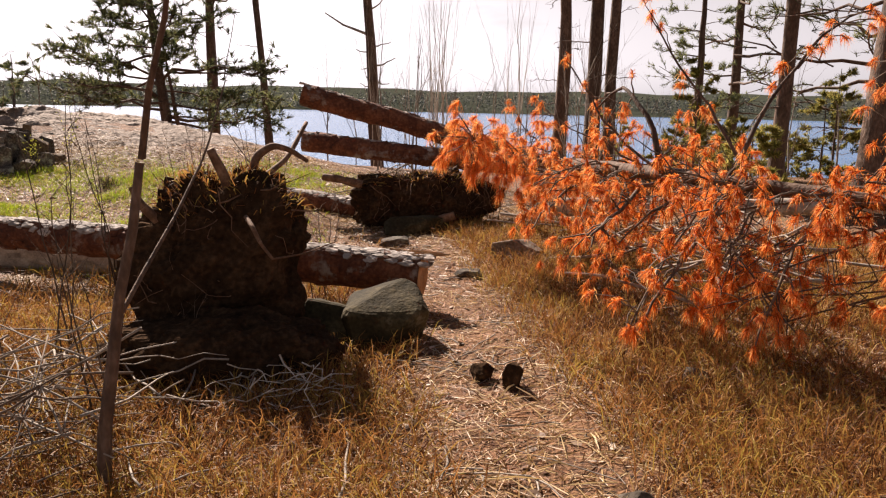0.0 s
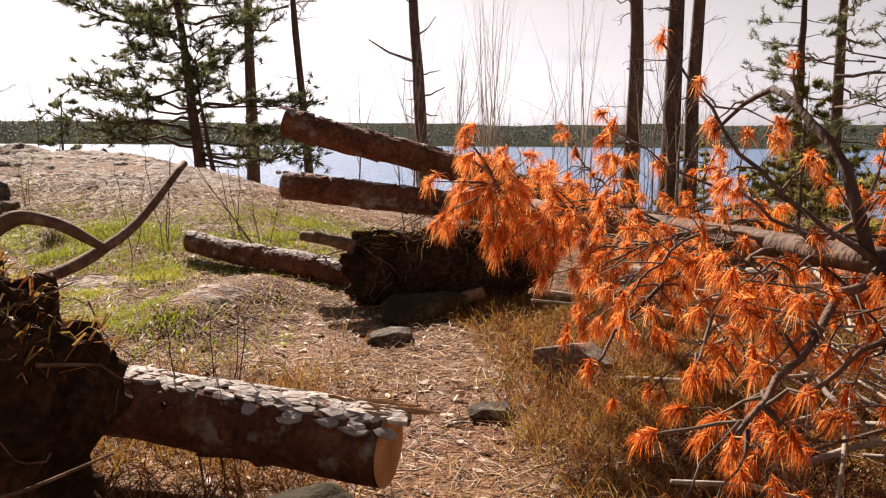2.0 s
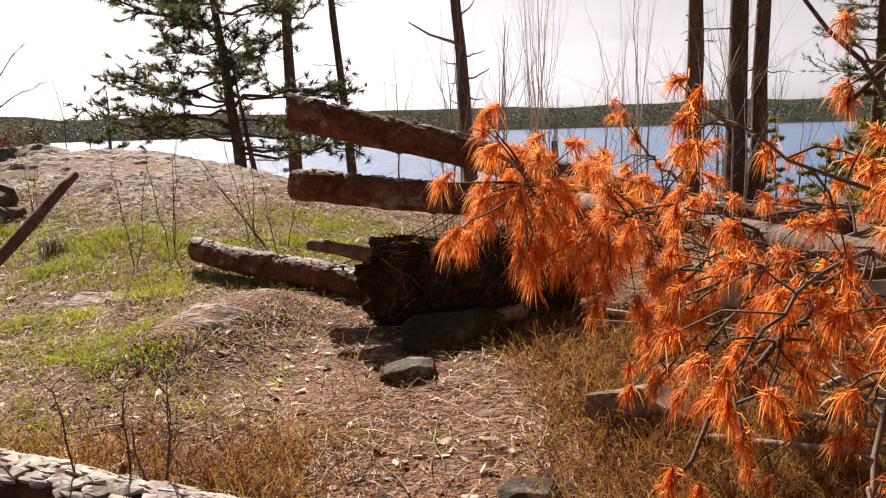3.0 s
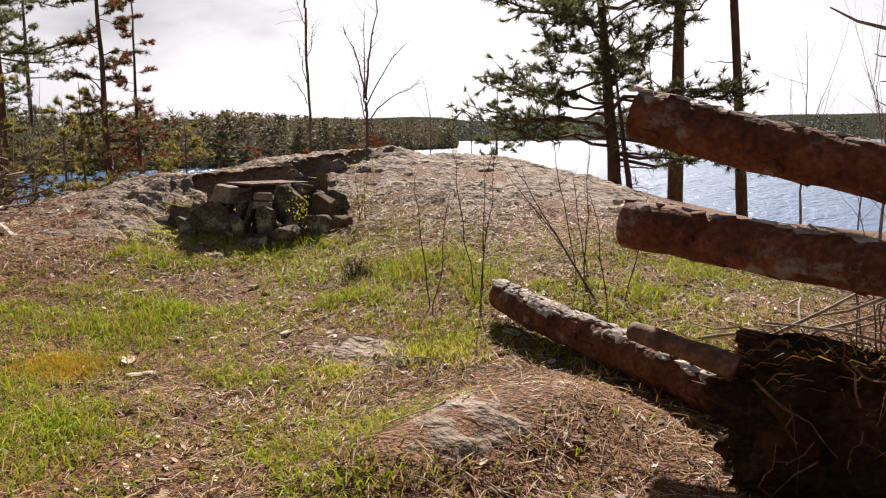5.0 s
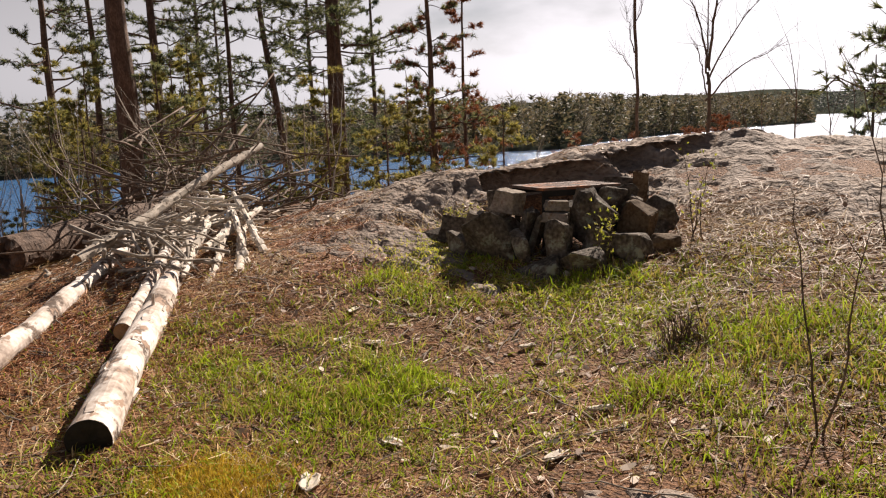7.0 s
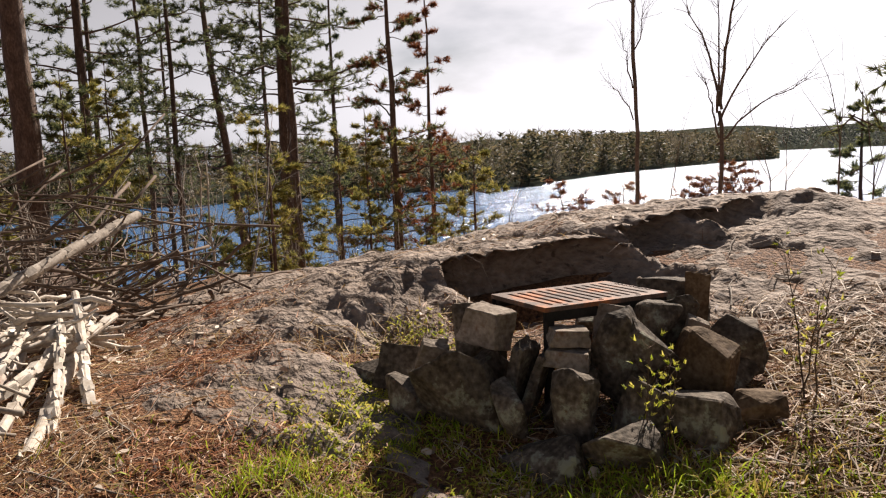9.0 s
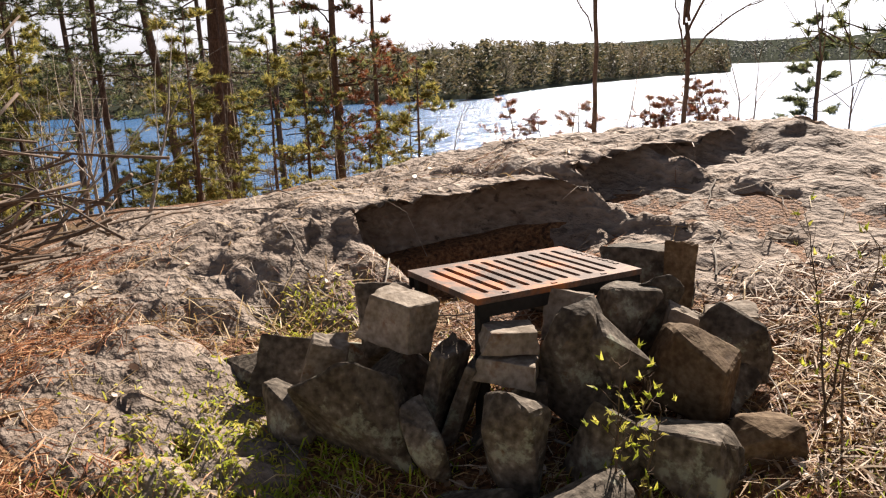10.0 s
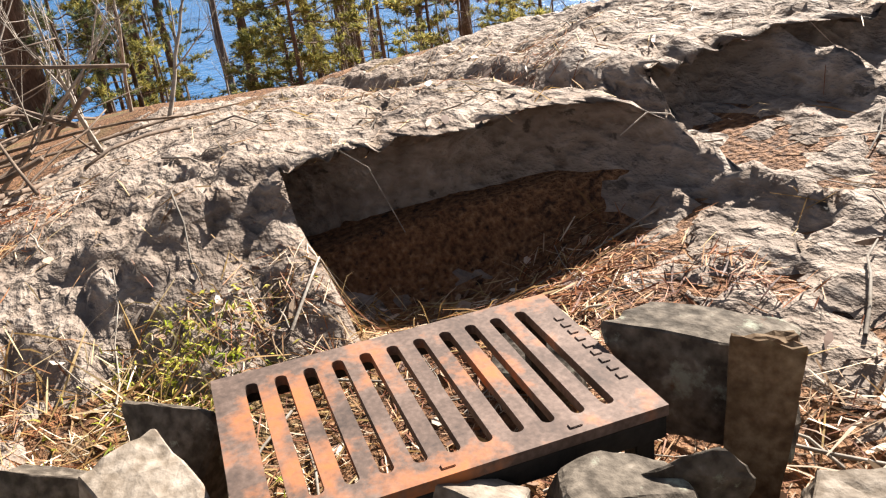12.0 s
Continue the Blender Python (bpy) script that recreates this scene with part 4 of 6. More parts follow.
fire_grate()
PIT = "stones of the fire pit"
for k, (x, y, z, sz, rz, tl, pale, lb) in enumerate((
        (-6.80, 11.36, 0.905, (0.27, 0.22, 0.21), 8, (-6, 8), 1, "pale flat-topped block on the fire pit wall"),
        (-7.02, 11.43, 0.84, (0.30, 0.20, 0.36), 40, (10, 0), 0, "grey stone beside the grate"),
        (-6.86, 11.34, 0.60, (0.38, 0.34, 0.42), 10, (0, 0), 0, "dark stone under a pale block"),
        (-7.20, 11.22, 0.64, (0.62, 0.11, 0.28), 62, (-24, 10), 0, "long dark slab leaning on the fire pit"),
        (-7.05, 11.16, 0.70, (0.18, 0.10, 0.30), 70, (15, 12), 1, "pale wedge of stone standing on edge"),
        (-7.02, 11.00, 0.56, (0.34, 0.18, 0.28), 20, (-10, 0), 0, "small dark stone at the fire pit's foot"),
        (-6.74, 11.14, 0.60, (0.44, 0.30, 0.56), 30, (8, -14), 0, "large dark stone of the fire pit wall"),
        (-6.45, 11.57, 0.885, (0.24, 0.19, 0.09), 60, (0, 3), 1, "pale flat stone under the grate"),
        (-6.44, 11.55, 0.800, (0.27, 0.21, 0.09), 30, (0, 4), 1, "flat stone lying under another"),
        (-6.46, 11.56, 0.60, (0.32, 0.28, 0.36), 50, (0, 0), 0, "dark stone carrying flat stones"),
        (-6.26, 11.42, 0.60, (0.24, 0.26, 0.52), 40, (6, 6), 0, "upright stone with a pale lichened top"),
        (-6.32, 11.78, 0.74, (0.34, 0.26, 0.58), 25, (8, 4), 0, "large faceted stone of the fire pit wall"),
        (-6.20, 11.83, 0.86, (0.24, 0.15, 0.36), 62, (10, -26), 0, "sharp-edged faceted grey stone"),
        (-6.46, 11.84, 0.90, (0.22, 0.13, 0.20), 35, (-8, 4), 1, "pale pointed stone against the grate"),
        (-6.36, 12.05, 0.90, (0.28, 0.20, 0.24), 78, (-10, 6), 0, "dark rounded block under the grate's edge"),
        (-6.07, 12.02, 0.74, (0.34, 0.30, 0.36), 40, (0, 10), 2, "brown boulder of the fire pit wall"),
        (-6.13, 12.30, 0.76, (0.34, 0.26, 0.36), 35, (8, -16), 0, "square lichened grey block of stone"),
        (-6.42, 12.40, 0.88, (0.17, 0.07, 0.47), 50, (-5, 4), 2, "tall brown slab standing on edge"),
        (-6.58, 12.41, 0.93, (0.42, 0.20, 0.25), 38, (-6, 4), 0, "long lichened slab behind the grate"),
        (-6.33, 12.18, 0.84, (0.26, 0.08, 0.38), 60, (6, -8), 0, "narrow stone standing on edge"),
        (-6.22, 12.14, 0.80, (0.16, 0.09, 0.28), 25, (-6, 12), 1, "small pale upright stone"),
        (-6.24, 12.46, 0.78, (0.24, 0.18, 0.16), 50, (6, 0), 1, "pale chip of stone beside a slab"),
        (-5.92, 11.78, 0.56, (0.40, 0.30, 0.32), 20, (0, 0), 0, "low dark stone in front of the fire pit"),
        (-6.22, 11.20, 0.48, (0.46, 0.28, 0.20), 10, (0, 0), 0, "flat dark stone in front of the fire pit"),
        (-5.98, 11.42, 0.50, (0.36, 0.28, 0.28), 60, (5, 0), 0, "dark stone in front of the fire pit"),
        (-6.50, 11.24, 0.56, (0.26, 0.20, 0.42), 10, (0, 16), 0, "small dark leaning stone"),
        (-7.46, 11.04, 0.58, (0.30, 0.18, 0.22), 30, (0, 0), 0, "grey stone at the fire pit's corner"),
        (-6.10, 12.20, 0.62, (0.32, 0.26, 0.34), 10, (0, 0), 0, "grey stone in the fire pit wall"),
        (-6.12, 11.64, 0.56, (0.34, 0.28, 0.44), 75, (0, 0), 0, "dark stone low in the fire pit wall"),
        (-6.12, 11.88, 0.54, (0.36, 0.28, 0.38), 35, (0, 0), 0, "dark stone low in the fire pit wall"),
        (-6.64, 11.40, 0.62, (0.10, 0.26, 0.58), 20, (0, 14), 0, "thin dark slab leaning in the fire pit"),
        (-6.58, 11.44, 0.60, (0.08, 0.20, 0.50), 35, (0, 20), 0, "thin dark slab leaning in the fire pit"),
        (-7.02, 12.30, 0.76, (0.30, 0.22, 0.22), 50, (0, 0), 0, "grey stone behind the grate's corner"),
        (-5.84, 12.04, 0.58, (0.32, 0.22, 0.22), 55, (0, 0), 2, "low brown stone at the fire pit's edge"))):
    stone("fire_pit_stone", (x, y, z), sz, lb, 400 + k, rz, tl, M_PALESTONE if pale == 1 else M_BROWNSTONE if pale == 2 else None, PIT, power=0.62, corners=12, blocky=pale == 1 or "slab" in lb)



def bark_piece(x, y, length, rz, seed):
    """A curled flake of birch bark lying on the ground."""
    rng = np.random.default_rng(seed)
    nu, nv, w = 9, 7, length * rng.uniform(0.35, 0.6)
    u, v = np.meshgrid(np.linspace(-0.5, 0.5, nu), np.linspace(-0.5, 0.5, nv), indexing="ij")
    ragged = 1 + 0.35 * (hash_noise(np.stack([u * 7, v * 0 + seed, 0 * u], -1)) - 0.5)
    X, Y = u * length * (1 + 0.15 * rng.normal(size=u.shape) * (np.abs(u) > 0.4)), v * w * ragged * (1 - 0.5 * (2 * np.abs(u)) ** 3)
    Z = 0.10 * length * (2 * v) ** 2 + 0.015 * length * rng.normal(size=u.shape) + 0.25 * length * np.clip(u, 0, 1) * rng.uniform(0, 0.6)
    c, q = math.cos(radians(rz)), math.sin(radians(rz))
    P = np.stack([x + X * c - Y * q, y + X * q + Y * c, Z + float(ground_z(x, y)) + 0.012], -1).reshape(-1, 3)
    i, j = np.meshgrid(np.arange(nu - 1), np.arange(nv - 1), indexing="ij")
    a = i * nv + j
    F = np.stack([a, a + 1, a + 1 + nv, a + nv], -1).reshape(-1, 4)
    k = len(P)
    edge = np.concatenate([np.arange(nv), nv * np.arange(1, nu) + nv - 1, (nu - 1) * nv + np.arange(nv - 2, -1, -1), nv * np.arange(nu - 2, 0, -1)])
    side = np.stack([edge, edge + k, np.roll(edge, -1) + k, np.roll(edge, -1)], -1)
    V = np.concatenate([P, P - [0, 0, 0.004]])
    single("bark_piece", mesh_of("bark_piece", V, np.concatenate([F, F[:, ::-1] + k, side]), M_PALESTICK, True), "curled pale flake of bark lying in the grass", "bark", "fallen bark flakes")


for k, (x, y, ln, rz) in enumerate(((-4.37, 10.14, 0.13, 60), (-4.82, 9.26, 0.11, 20), (-4.64, 10.11, 0.06, 0), (-6.47, 9.83, 0.12, 130), (-4.17, 9.71, 0.12, 100), (-4.71, 8.81, 0.14, 150),
                                    (-5.97, 9.72, 0.13, 40), (-6.1, 9.55, 0.10, 80), (-4.35, 8.65, 0.15, 50), (-2.66, 10.25, 0.16, 160), (-3.5, 9.0, 0.09, 10), (-5.3, 10.4, 0.09, 70))):
    bark_piece(x, y, ln, rz, 900 + k)

# ---- birch logs and brushwood ----
BP = "felled logs beside the brush pile"
log("birch_log", (-5.55, 8.05, 0.15), (-9.05, 9.45, 0.62), 0.11, 0.078, M_BIRCH, "white peeling birch log with a charred end", "log", BP, cut_mat=M_CHAR, seed=21, stubs=4, end_label="black charred end")
log("birch_log", (-6.85, 8.42, 0.34), (-9.3, 9.3, 0.66), 0.055, 0.045, M_BIRCH, "thin pale birch pole", "log", BP, seed=22, stubs=4)
log("birch_log", (-6.6, 7.55, 0.24), (-9.7, 9.05, 0.6), 0.075, 0.065, M_BIRCH, "flaking pale birch log", "log", BP, seed=23, stubs=3)
for k, (a, b, r) in enumerate((((-7.6, 9.15, 0.42), (-8.9, 9.7, 0.72), 0.028), ((-7.9, 9.55, 0.5), (-9.0, 9.75, 0.85), 0.024), ((-7.7, 9.0, 0.5), (-9.2, 9.6, 0.78), 0.02),
                               ((-8.1, 9.75, 0.55), (-9.4, 9.9, 0.95), 0.03), ((-7.4, 8.75, 0.42), (-8.8, 9.5, 0.75), 0.022), ((-8.2, 9.3, 0.62), (-9.2, 10.1, 0.8), 0.03))):
    log("split_stick", a, b, r, r * 0.8, M_PALESTICK, "pale split stick lying beside birch logs", "stick", "pale sticks", seed=240 + k, sides=9)
log("birch_log", (-7.7, 9.42, 0.46), (-9.3, 9.95, 0.75), 0.04, 0.035, M_PALESTICK, "short split pale log", "log", BP, seed=24, stubs=2)
log("long_pole", (-8.3, 8.35, 0.62), (-10.45, 10.55, 1.38), 0.045, 0.038, M_GREYWOOD, "long grey barkless pole resting on brushwood", "pole", seed=25, stubs=4)


log("rotting_log", (-9.7, 7.9, 0.52), (-12.8, 10.2, 0.62), 0.18, 0.18, M_BARK, "thick old brown log behind the birch logs", "log", seed=26, cut_a=False)


def brush_pile(c, rx, ry, h, count, mat, label, seed, lmin=0.4, lmax=1.6, rmin=0.005, rmax=0.02):
    """A heap of crossed sticks, each one a piece."""
    rng = np.random.default_rng(seed)
    ob = thing("brush_pile", label, "brush pile", (c[0], c[1], float(ground_z(c[0], c[1]))))
    for k in range(count):
        x, y = c[0] + rng.normal() * rx * 0.5, c[1] + rng.normal() * ry * 0.5
        fall = math.exp(-(((x - c[0]) / rx) ** 2 + ((y - c[1]) / ry) ** 2))
        z = float(ground_z(x, y)) + 0.03 + h * fall * rng.uniform(0, 1)
        L = rng.uniform(lmin, lmax)
        a = rng.uniform(0, 6.283)
        d = unit(np.array([math.cos(a), math.sin(a), rng.normal() * 0.25]))
        p0, p1 = np.array([x, y, z]) - d * L / 2, np.array([x, y, z]) + d * L / 2
        p0[2] = max(p0[2], float(ground_z(p0[0], p0[1])) + 0.01)
        p1[2] = max(p1[2], float(ground_z(p1[0], p1[1])) + 0.01)
        pts = curve(p0, p1, 6, rng.normal() * 0.03, 0.02, rng)
        r = rng.uniform(rmin, rmax)
        V, F, T = capped(pts, np.linspace(r, r * 0.5, 6), 6, 0.1, k)
        part("stick", mesh_of("stick", V, [F, T], mat, True), ob)
    return ob


brush_pile((-9.6, 9.6), 0.7, 0.5, 0.45, 90, M_PALESTICK, "heap of bleached broken sticks", 31, 0.2, 0.8, 0.006, 0.03)
brush_pile((-11.2, 9.9), 1.5, 1.3, 1.5, 190, M_TWIG, "tangled heap of dark brushwood", 32, 0.6, 2.2)
brush_pile((-8.6, 8.9), 0.9, 0.5, 0.35, 60, M_GREYWOOD, "grey broken sticks among birch logs", 33, 0.3, 1.0)
brush_pile((2.3, 6.8), 1.0, 1.6, 0.55, 110, M_GREYWOOD, "grey dead branches under the fallen pine", 34, 0.4, 1.5, 0.005, 0.018)
brush_pile((-1.9, 3.5), 0.9, 0.7, 0.45, 70, M_GREYWOOD, "low tangle of grey twigs beside the root plate", 35, 0.3, 1.2, 0.003, 0.007)
brush_pile((-2.2, 3.1), 0.8, 0.6, 0.5, 70, M_TWIG, "dark tangle of dead twigs", 38, 0.3, 1.1, 0.003, 0.007)
brush_pile((-0.85, 3.85), 0.4, 0.25, 0.16, 40, M_PALESTICK, "small heap of bleached twigs", 36, 0.15, 0.5, 0.002, 0.005)
brush_pile((-0.2, 10.4), 0.9, 0.5, 0.8, 70, M_GREYWOOD, "dead branches behind the root plate", 37, 0.4, 1.4, 0.004, 0.012)


# ---- trees ----
def branch_set(rng, base, top, z0, z1, count, reach, trunk_r, rise=0.25, twigs=6, dead=False):
    """Limbs round a trunk: a soup of stems, and the twig ends with their directions."""
    s, P, D = Soup(), [], []
    axis = np.asarray(top) - base
    for k in range(count):
        t = z0 + (z1 - z0) * (k + rng.uniform(0, 1)) / count
        p0 = base + axis * t
        L = reach * (1.05 - 0.75 * (t - z0) / max(1e-6, 1 - z0)) * rng.uniform(0.55, 1.1)
        a = rng.uniform(0, 6.283)
        d = np.array([math.cos(a), math.sin(a), rise * rng.uniform(-0.4, 1.2)])
        pts = curve(p0, p0 + d * L, 7, 0.06 * L * rng.uniform(-0.5, 1.5), 0.035 * L, rng)
        r = max(0.006, min(trunk_r * 0.30, 0.016 * L)) * rng.uniform(0.7, 1.2)
        V, F = tube(pts, np.linspace(r, r * 0.25, 7), 5)
        s.add(V, F)
        for q in range(twigs):
            f = rng.uniform(0.3, 1.0)
            i = min(5, int(f * 6))
            p = pts[i] + (pts[i + 1] - pts[i]) * (f * 6 - i)
            dd = unit(unit(pts[i + 1] - pts[i]) + 0.8 * rng.normal(size=3) * [1, 1, 0.5] + [0, 0, 0.25])
            l = L * rng.uniform(0.10, 0.32)
            tp = curve(p, p + dd * l, 4, 0, 0.02 * L, rng)
            V, F = tube(tp, np.linspace(r * 0.4, r * 0.15, 4), 3)
            s.add(V, F)
            if not dead:
                for w in range(3):
                    P.append(tp[1 + w])
                    D.append(unit(dd + 0.6 * rng.normal(size=3) + [0, 0, 0.3]))
    return s, np.array(P).reshape(-1, 3), np.array(D).reshape(-1, 3)


def pine(name, x, y, h, r, label, seed, lean=(0, 0), crown=0.35, limbs=34, reach=2.4, twigs=7, n=14, L=0.17, w=0.012, mat=None, bark=None, low_dead=6, top=1.0, group="", spread=1.1, second=None):
    """A pine: tapered trunk, dead lower limbs, and limbs that carry tufts of needles."""
    rng = np.random.default_rng(seed)
    z = float(ground_z(x, y)) - 0.15
    base = np.array([x, y, z])
    tip = base + [lean[0] * h, lean[1] * h, h]
    ob = thing(name, label, "tree", tuple(base), group)
    pts = curve(base, tip, 16, 0, 0.03 * h / 16, rng)
    V, F = tube(pts, r * np.concatenate([[1.35, 1.08], np.linspace(1.0, 0.18, 14)]), 12, 0.16, seed)
    part("trunk", mesh_of("trunk", V, F, bark or M_BARK, True), ob)
    s, P, D = branch_set(rng, base, tip, crown, 0.97 * top, limbs, reach, r, 0.2, twigs)
    if low_dead:
        s2, _, _ = branch_set(rng, base, tip, 0.08, crown, low_dead, reach * 0.55, r, 0.0, 4, True)
        s.add(np.concatenate(s2.v), np.concatenate(s2.f4))
    boughs = part("limb_mass", s.mesh("limb_mass", bark or M_BARK, True), ob, "", "stuff")
    if len(P):
        cut = len(P) if second is None else int(len(P) * 0.55)
        order = rng.permutation(len(P))
        for idx, m in ((order[:cut], mat or M_PINE), (order[cut:], second)):
            if len(idx):
                V, F = tufts(P[idx], D[idx], n, L, w, rng, spread, 0.05)
                part("crown", mesh_of("crown", V, F, m), boughs, "", "stuff")
    return ob


def bare_tree(name, x, y, h, r, label, seed, lean=(0, 0), forks=3, depth=4, category="tree", mat=None, spread=0.5, group="", buds=0):
    """A leafless stem that forks and forks again."""
    rng = np.random.default_rng(seed)
    z = float(ground_z(x, y)) - 0.05
    ob = thing(name, label, category, (x, y, z), group)
    s, boughs = Soup(), Soup()
    tips = []

    def grow(p, d, l, rad, lev):
        n = 6 if lev == 0 else 4
        q = curve(p, p + d * l, n, 0, 0.012 * l, rng)
        V, F = tube(q, np.linspace(rad, rad * 0.55, n), 6 if lev == 0 else (5 if lev < 2 else 3))
        (s if lev == 0 else boughs).add(V, F)
        tips.append((q[-1], d))
        if lev >= depth:
            return
        k = forks if lev else forks + 1
        for i in range(k):
            f = rng.uniform(0.45, 1.0) if i else 1.0
            j = min(n - 2, int(f * (n - 1)))
            pp = q[j] + (q[j + 1] - q[j]) * (f * (n - 1) - j)
            dd = unit(d + spread * rng.normal(size=3) * (0.35 if i == 0 else 1.0) + [0, 0, 0.18])
            grow(pp, dd, l * rng.uniform(0.45, 0.78), rad * (0.55 if i == 0 else 0.38), lev + 1)

    d0 = unit(np.array([lean[0], lean[1], 1.0]))
    grow(np.array([x, y, z]), d0, h * 0.45, r, 0)
    part("stem", s.mesh("stem", mat or M_TWIG, True), ob)
    if boughs.n:
        part("branch_mass", boughs.mesh("branch_mass", mat or M_TWIG, True), ob, "", "stuff")
    if buds:
        T = np.array([t[0] for t in tips])
        dd = np.array([t[1] for t in tips])
        V, F = tufts(np.repeat(T, buds, 0) + rng.normal(0, 0.012, (len(T) * buds, 3)), np.repeat(dd, buds, 0), 2, 0.022, 0.010, rng, 1.4, 0)
        part("leaves", mesh_of("leaves", V, F, M_BUD), ob, "tiny yellow-green spring leaves", "stuff")
    return ob


def sapling(x, y, h, seed, label="thin leafless sapling with upright twigs", n=5, buds=0, group="bare saplings", r=0.006):
    """A clump of slender upright shoots with short side twigs."""
    rng = np.random.default_rng(seed)
    z = float(ground_z(x, y)) - 0.03
    ob = thing("sapling", label, "sapling", (x, y, z), group)
    s, T, DD = Soup(), [], []
    for k in range(n):
        a = rng.uniform(0, 6.283)
        hh = h * rng.uniform(0.6, 1.0)
        p0 = np.array([x + 0.05 * rng.normal(), y + 0.05 * rng.normal(), z])
        p1 = p0 + [0.18 * hh * math.cos(a), 0.18 * hh * math.sin(a), hh]
        q = curve(p0, p1, 10, 0, 0.012 * hh, rng)
        V, F = tube(q, np.linspace(r, r * 0.3, 10), 5)
        s.add(V, F)
        for i in range(3, 10):
            for _ in range(2):
                b = rng.uniform(0, 6.283)
                d = unit(np.array([math.cos(b), math.sin(b), 1.1]))
                l = hh * rng.uniform(0.06, 0.22)
                tq = curve(q[i], q[i] + d * l, 4, 0, 0.006, rng)
                V, F = tube(tq, np.linspace(r * 0.35, r * 0.12, 4), 3)
                s.add(V, F)
                T.append(tq[-1])
                DD.append(d)
    part("stem", s.mesh("stem", M_TWIG, True), ob)
    if buds:
        T, DD = np.repeat(np.array(T), buds, 0), np.repeat(np.array(DD), buds, 0)
        V, F = tufts(T + rng.normal(0, 0.015, T.shape), DD, 3, 0.03, 0.012, rng, 1.4, 0)
        part("leaves", mesh_of("leaves", V, F, M_BUD), ob, "tiny yellow-green spring leaves", "stuff")


# pines on the shore ahead
pine("pine_tree", -8.9, 26.8, 11, 0.20, "old leaning pine with open tufted crown on the shore", 51, (-0.10, -0.03), 0.24, 54, 4.6, 16, 24, 0.28, 0.024, low_dead=5)
pine("pine_tree", -8.35, 26.6, 5.5, 0.11, "thin leaning pine beside a larger one", 52, (-0.16, 0.02), 0.62, 12, 1.6, 7, 14, 0.2, 0.014)
pine("pine_tree", -8.4, 29.6, 16, 0.23, "tall straight dark pine trunk on the shore", 53, (-0.012, 0), 0.44, 30, 2.6)
pine("pine_tree", -5.9, 28.0, 15, 0.15, "slim leaning pine trunk on the shore", 54, (-0.075, 0), 0.5, 26, 2.2)
pine("pine_tree", 2.95, 20.7, 16, 0.17, "straight reddish pine trunk", 55, (-0.01, 0), 0.3, 30, 2.3, bark=M_BARK)
pine("pine_tree", 3.45, 18.5, 17, 0.17, "reddish pine trunk, one of a pair", 56, (0.0, 0), 0.32, 30, 2.2)
pine("pine_tree", 3.82, 18.7, 17, 0.13, "slimmer pine trunk, one of a pair", 57, (0.008, 0), 0.34, 26, 2.0)
pine("pine_tree", 5.44, 12.9, 14, 0.12, "straight brown pine trunk", 58, (0.0, 0), 0.4, 26, 2.2)
pine("pine_tree", 5.9, 10.9, 15, 0.21, "thick leaning red-brown pine trunk", 59, (0.05, 0.0), 0.2, 36, 3.4, 9, 16)
pine("pine_tree", 6.4, 20.3, 7, 0.12, "bushy dark pine on the shore", 60, (0, 0), 0.12, 34, 1.5, 7)
pine("pine_tree", -21.6, 40.5, 9.5, 0.13, "small open pine at the water's edge", 61, (0.01, 0), 0.15, 38, 2.2, 10, 18, 0.24, 0.026)
pine("pine_tree", 9.5, 17.5, 12, 0.16, "bushy pine behind the fallen tree", 62, (0, 0), 0.12, 44, 3.2, 8)
pine("pine_tree", 8.6, 24, 13, 0.16, "pine farther along the shore", 63, (0, 0), 0.2, 34, 2.6, 7)


def dead_snag(x, y):
    """A standing dead trunk with a few broken branches."""
    rng = np.random.default_rng(64)
    z = float(ground_z(x, y)) - 0.1
    ob = thing("dead_snag", "standing grey dead trunk with broken branches", "tree", (x, y, z))
    V, F, T = capped(curve((x, y, z), (x - 0.55, y, z + 12), 18, 0, 0.03, rng), np.linspace(0.24, 0.08, 18), 10, 0.15, 4)
    part("trunk", mesh_of("trunk", V, [F, T], M_BARK, True), ob)
    for h, dx, dy, dz, r in ((3.7, -1.6, 0.2, 0.75, 0.06), (3.2, -0.6, 0.1, 0.1, 0.035), (3.4, 0.6, 0, 0.15, 0.03), (2.7, 0.7, 0.1, 0.35, 0.04), (2.9, -0.45, 0, -0.25, 0.03),
                             (4.6, 0.5, 0, 0.5, 0.03), (5.4, -0.6, 0, 0.4, 0.03), (2.1, -0.5, 0, 0.1, 0.03), (2.3, 0.5, 0, -0.1, 0.03), (6.2, 0.8, 0, 0.3, 0.03)):
        t = (h - z) / 12
        p = np.array([x - 0.55 * t, y, h])
        V, F, T = capped(curve(p, p + [dx, dy, dz], 6, 0.05, 0.02, rng), np.linspace(r, r * 0.35, 6), 6)
        part("branch", mesh_of("branch", V, [F, T], M_GREYWOOD, True), ob)


dead_snag(-2.1, 27.0)
bare_tree("broken_trunk", 0.2, 28.0, 6.9, 0.17, "broken mossy trunk without branches", 65, (0.0, 0), 0, 0, mat=M_BARK)

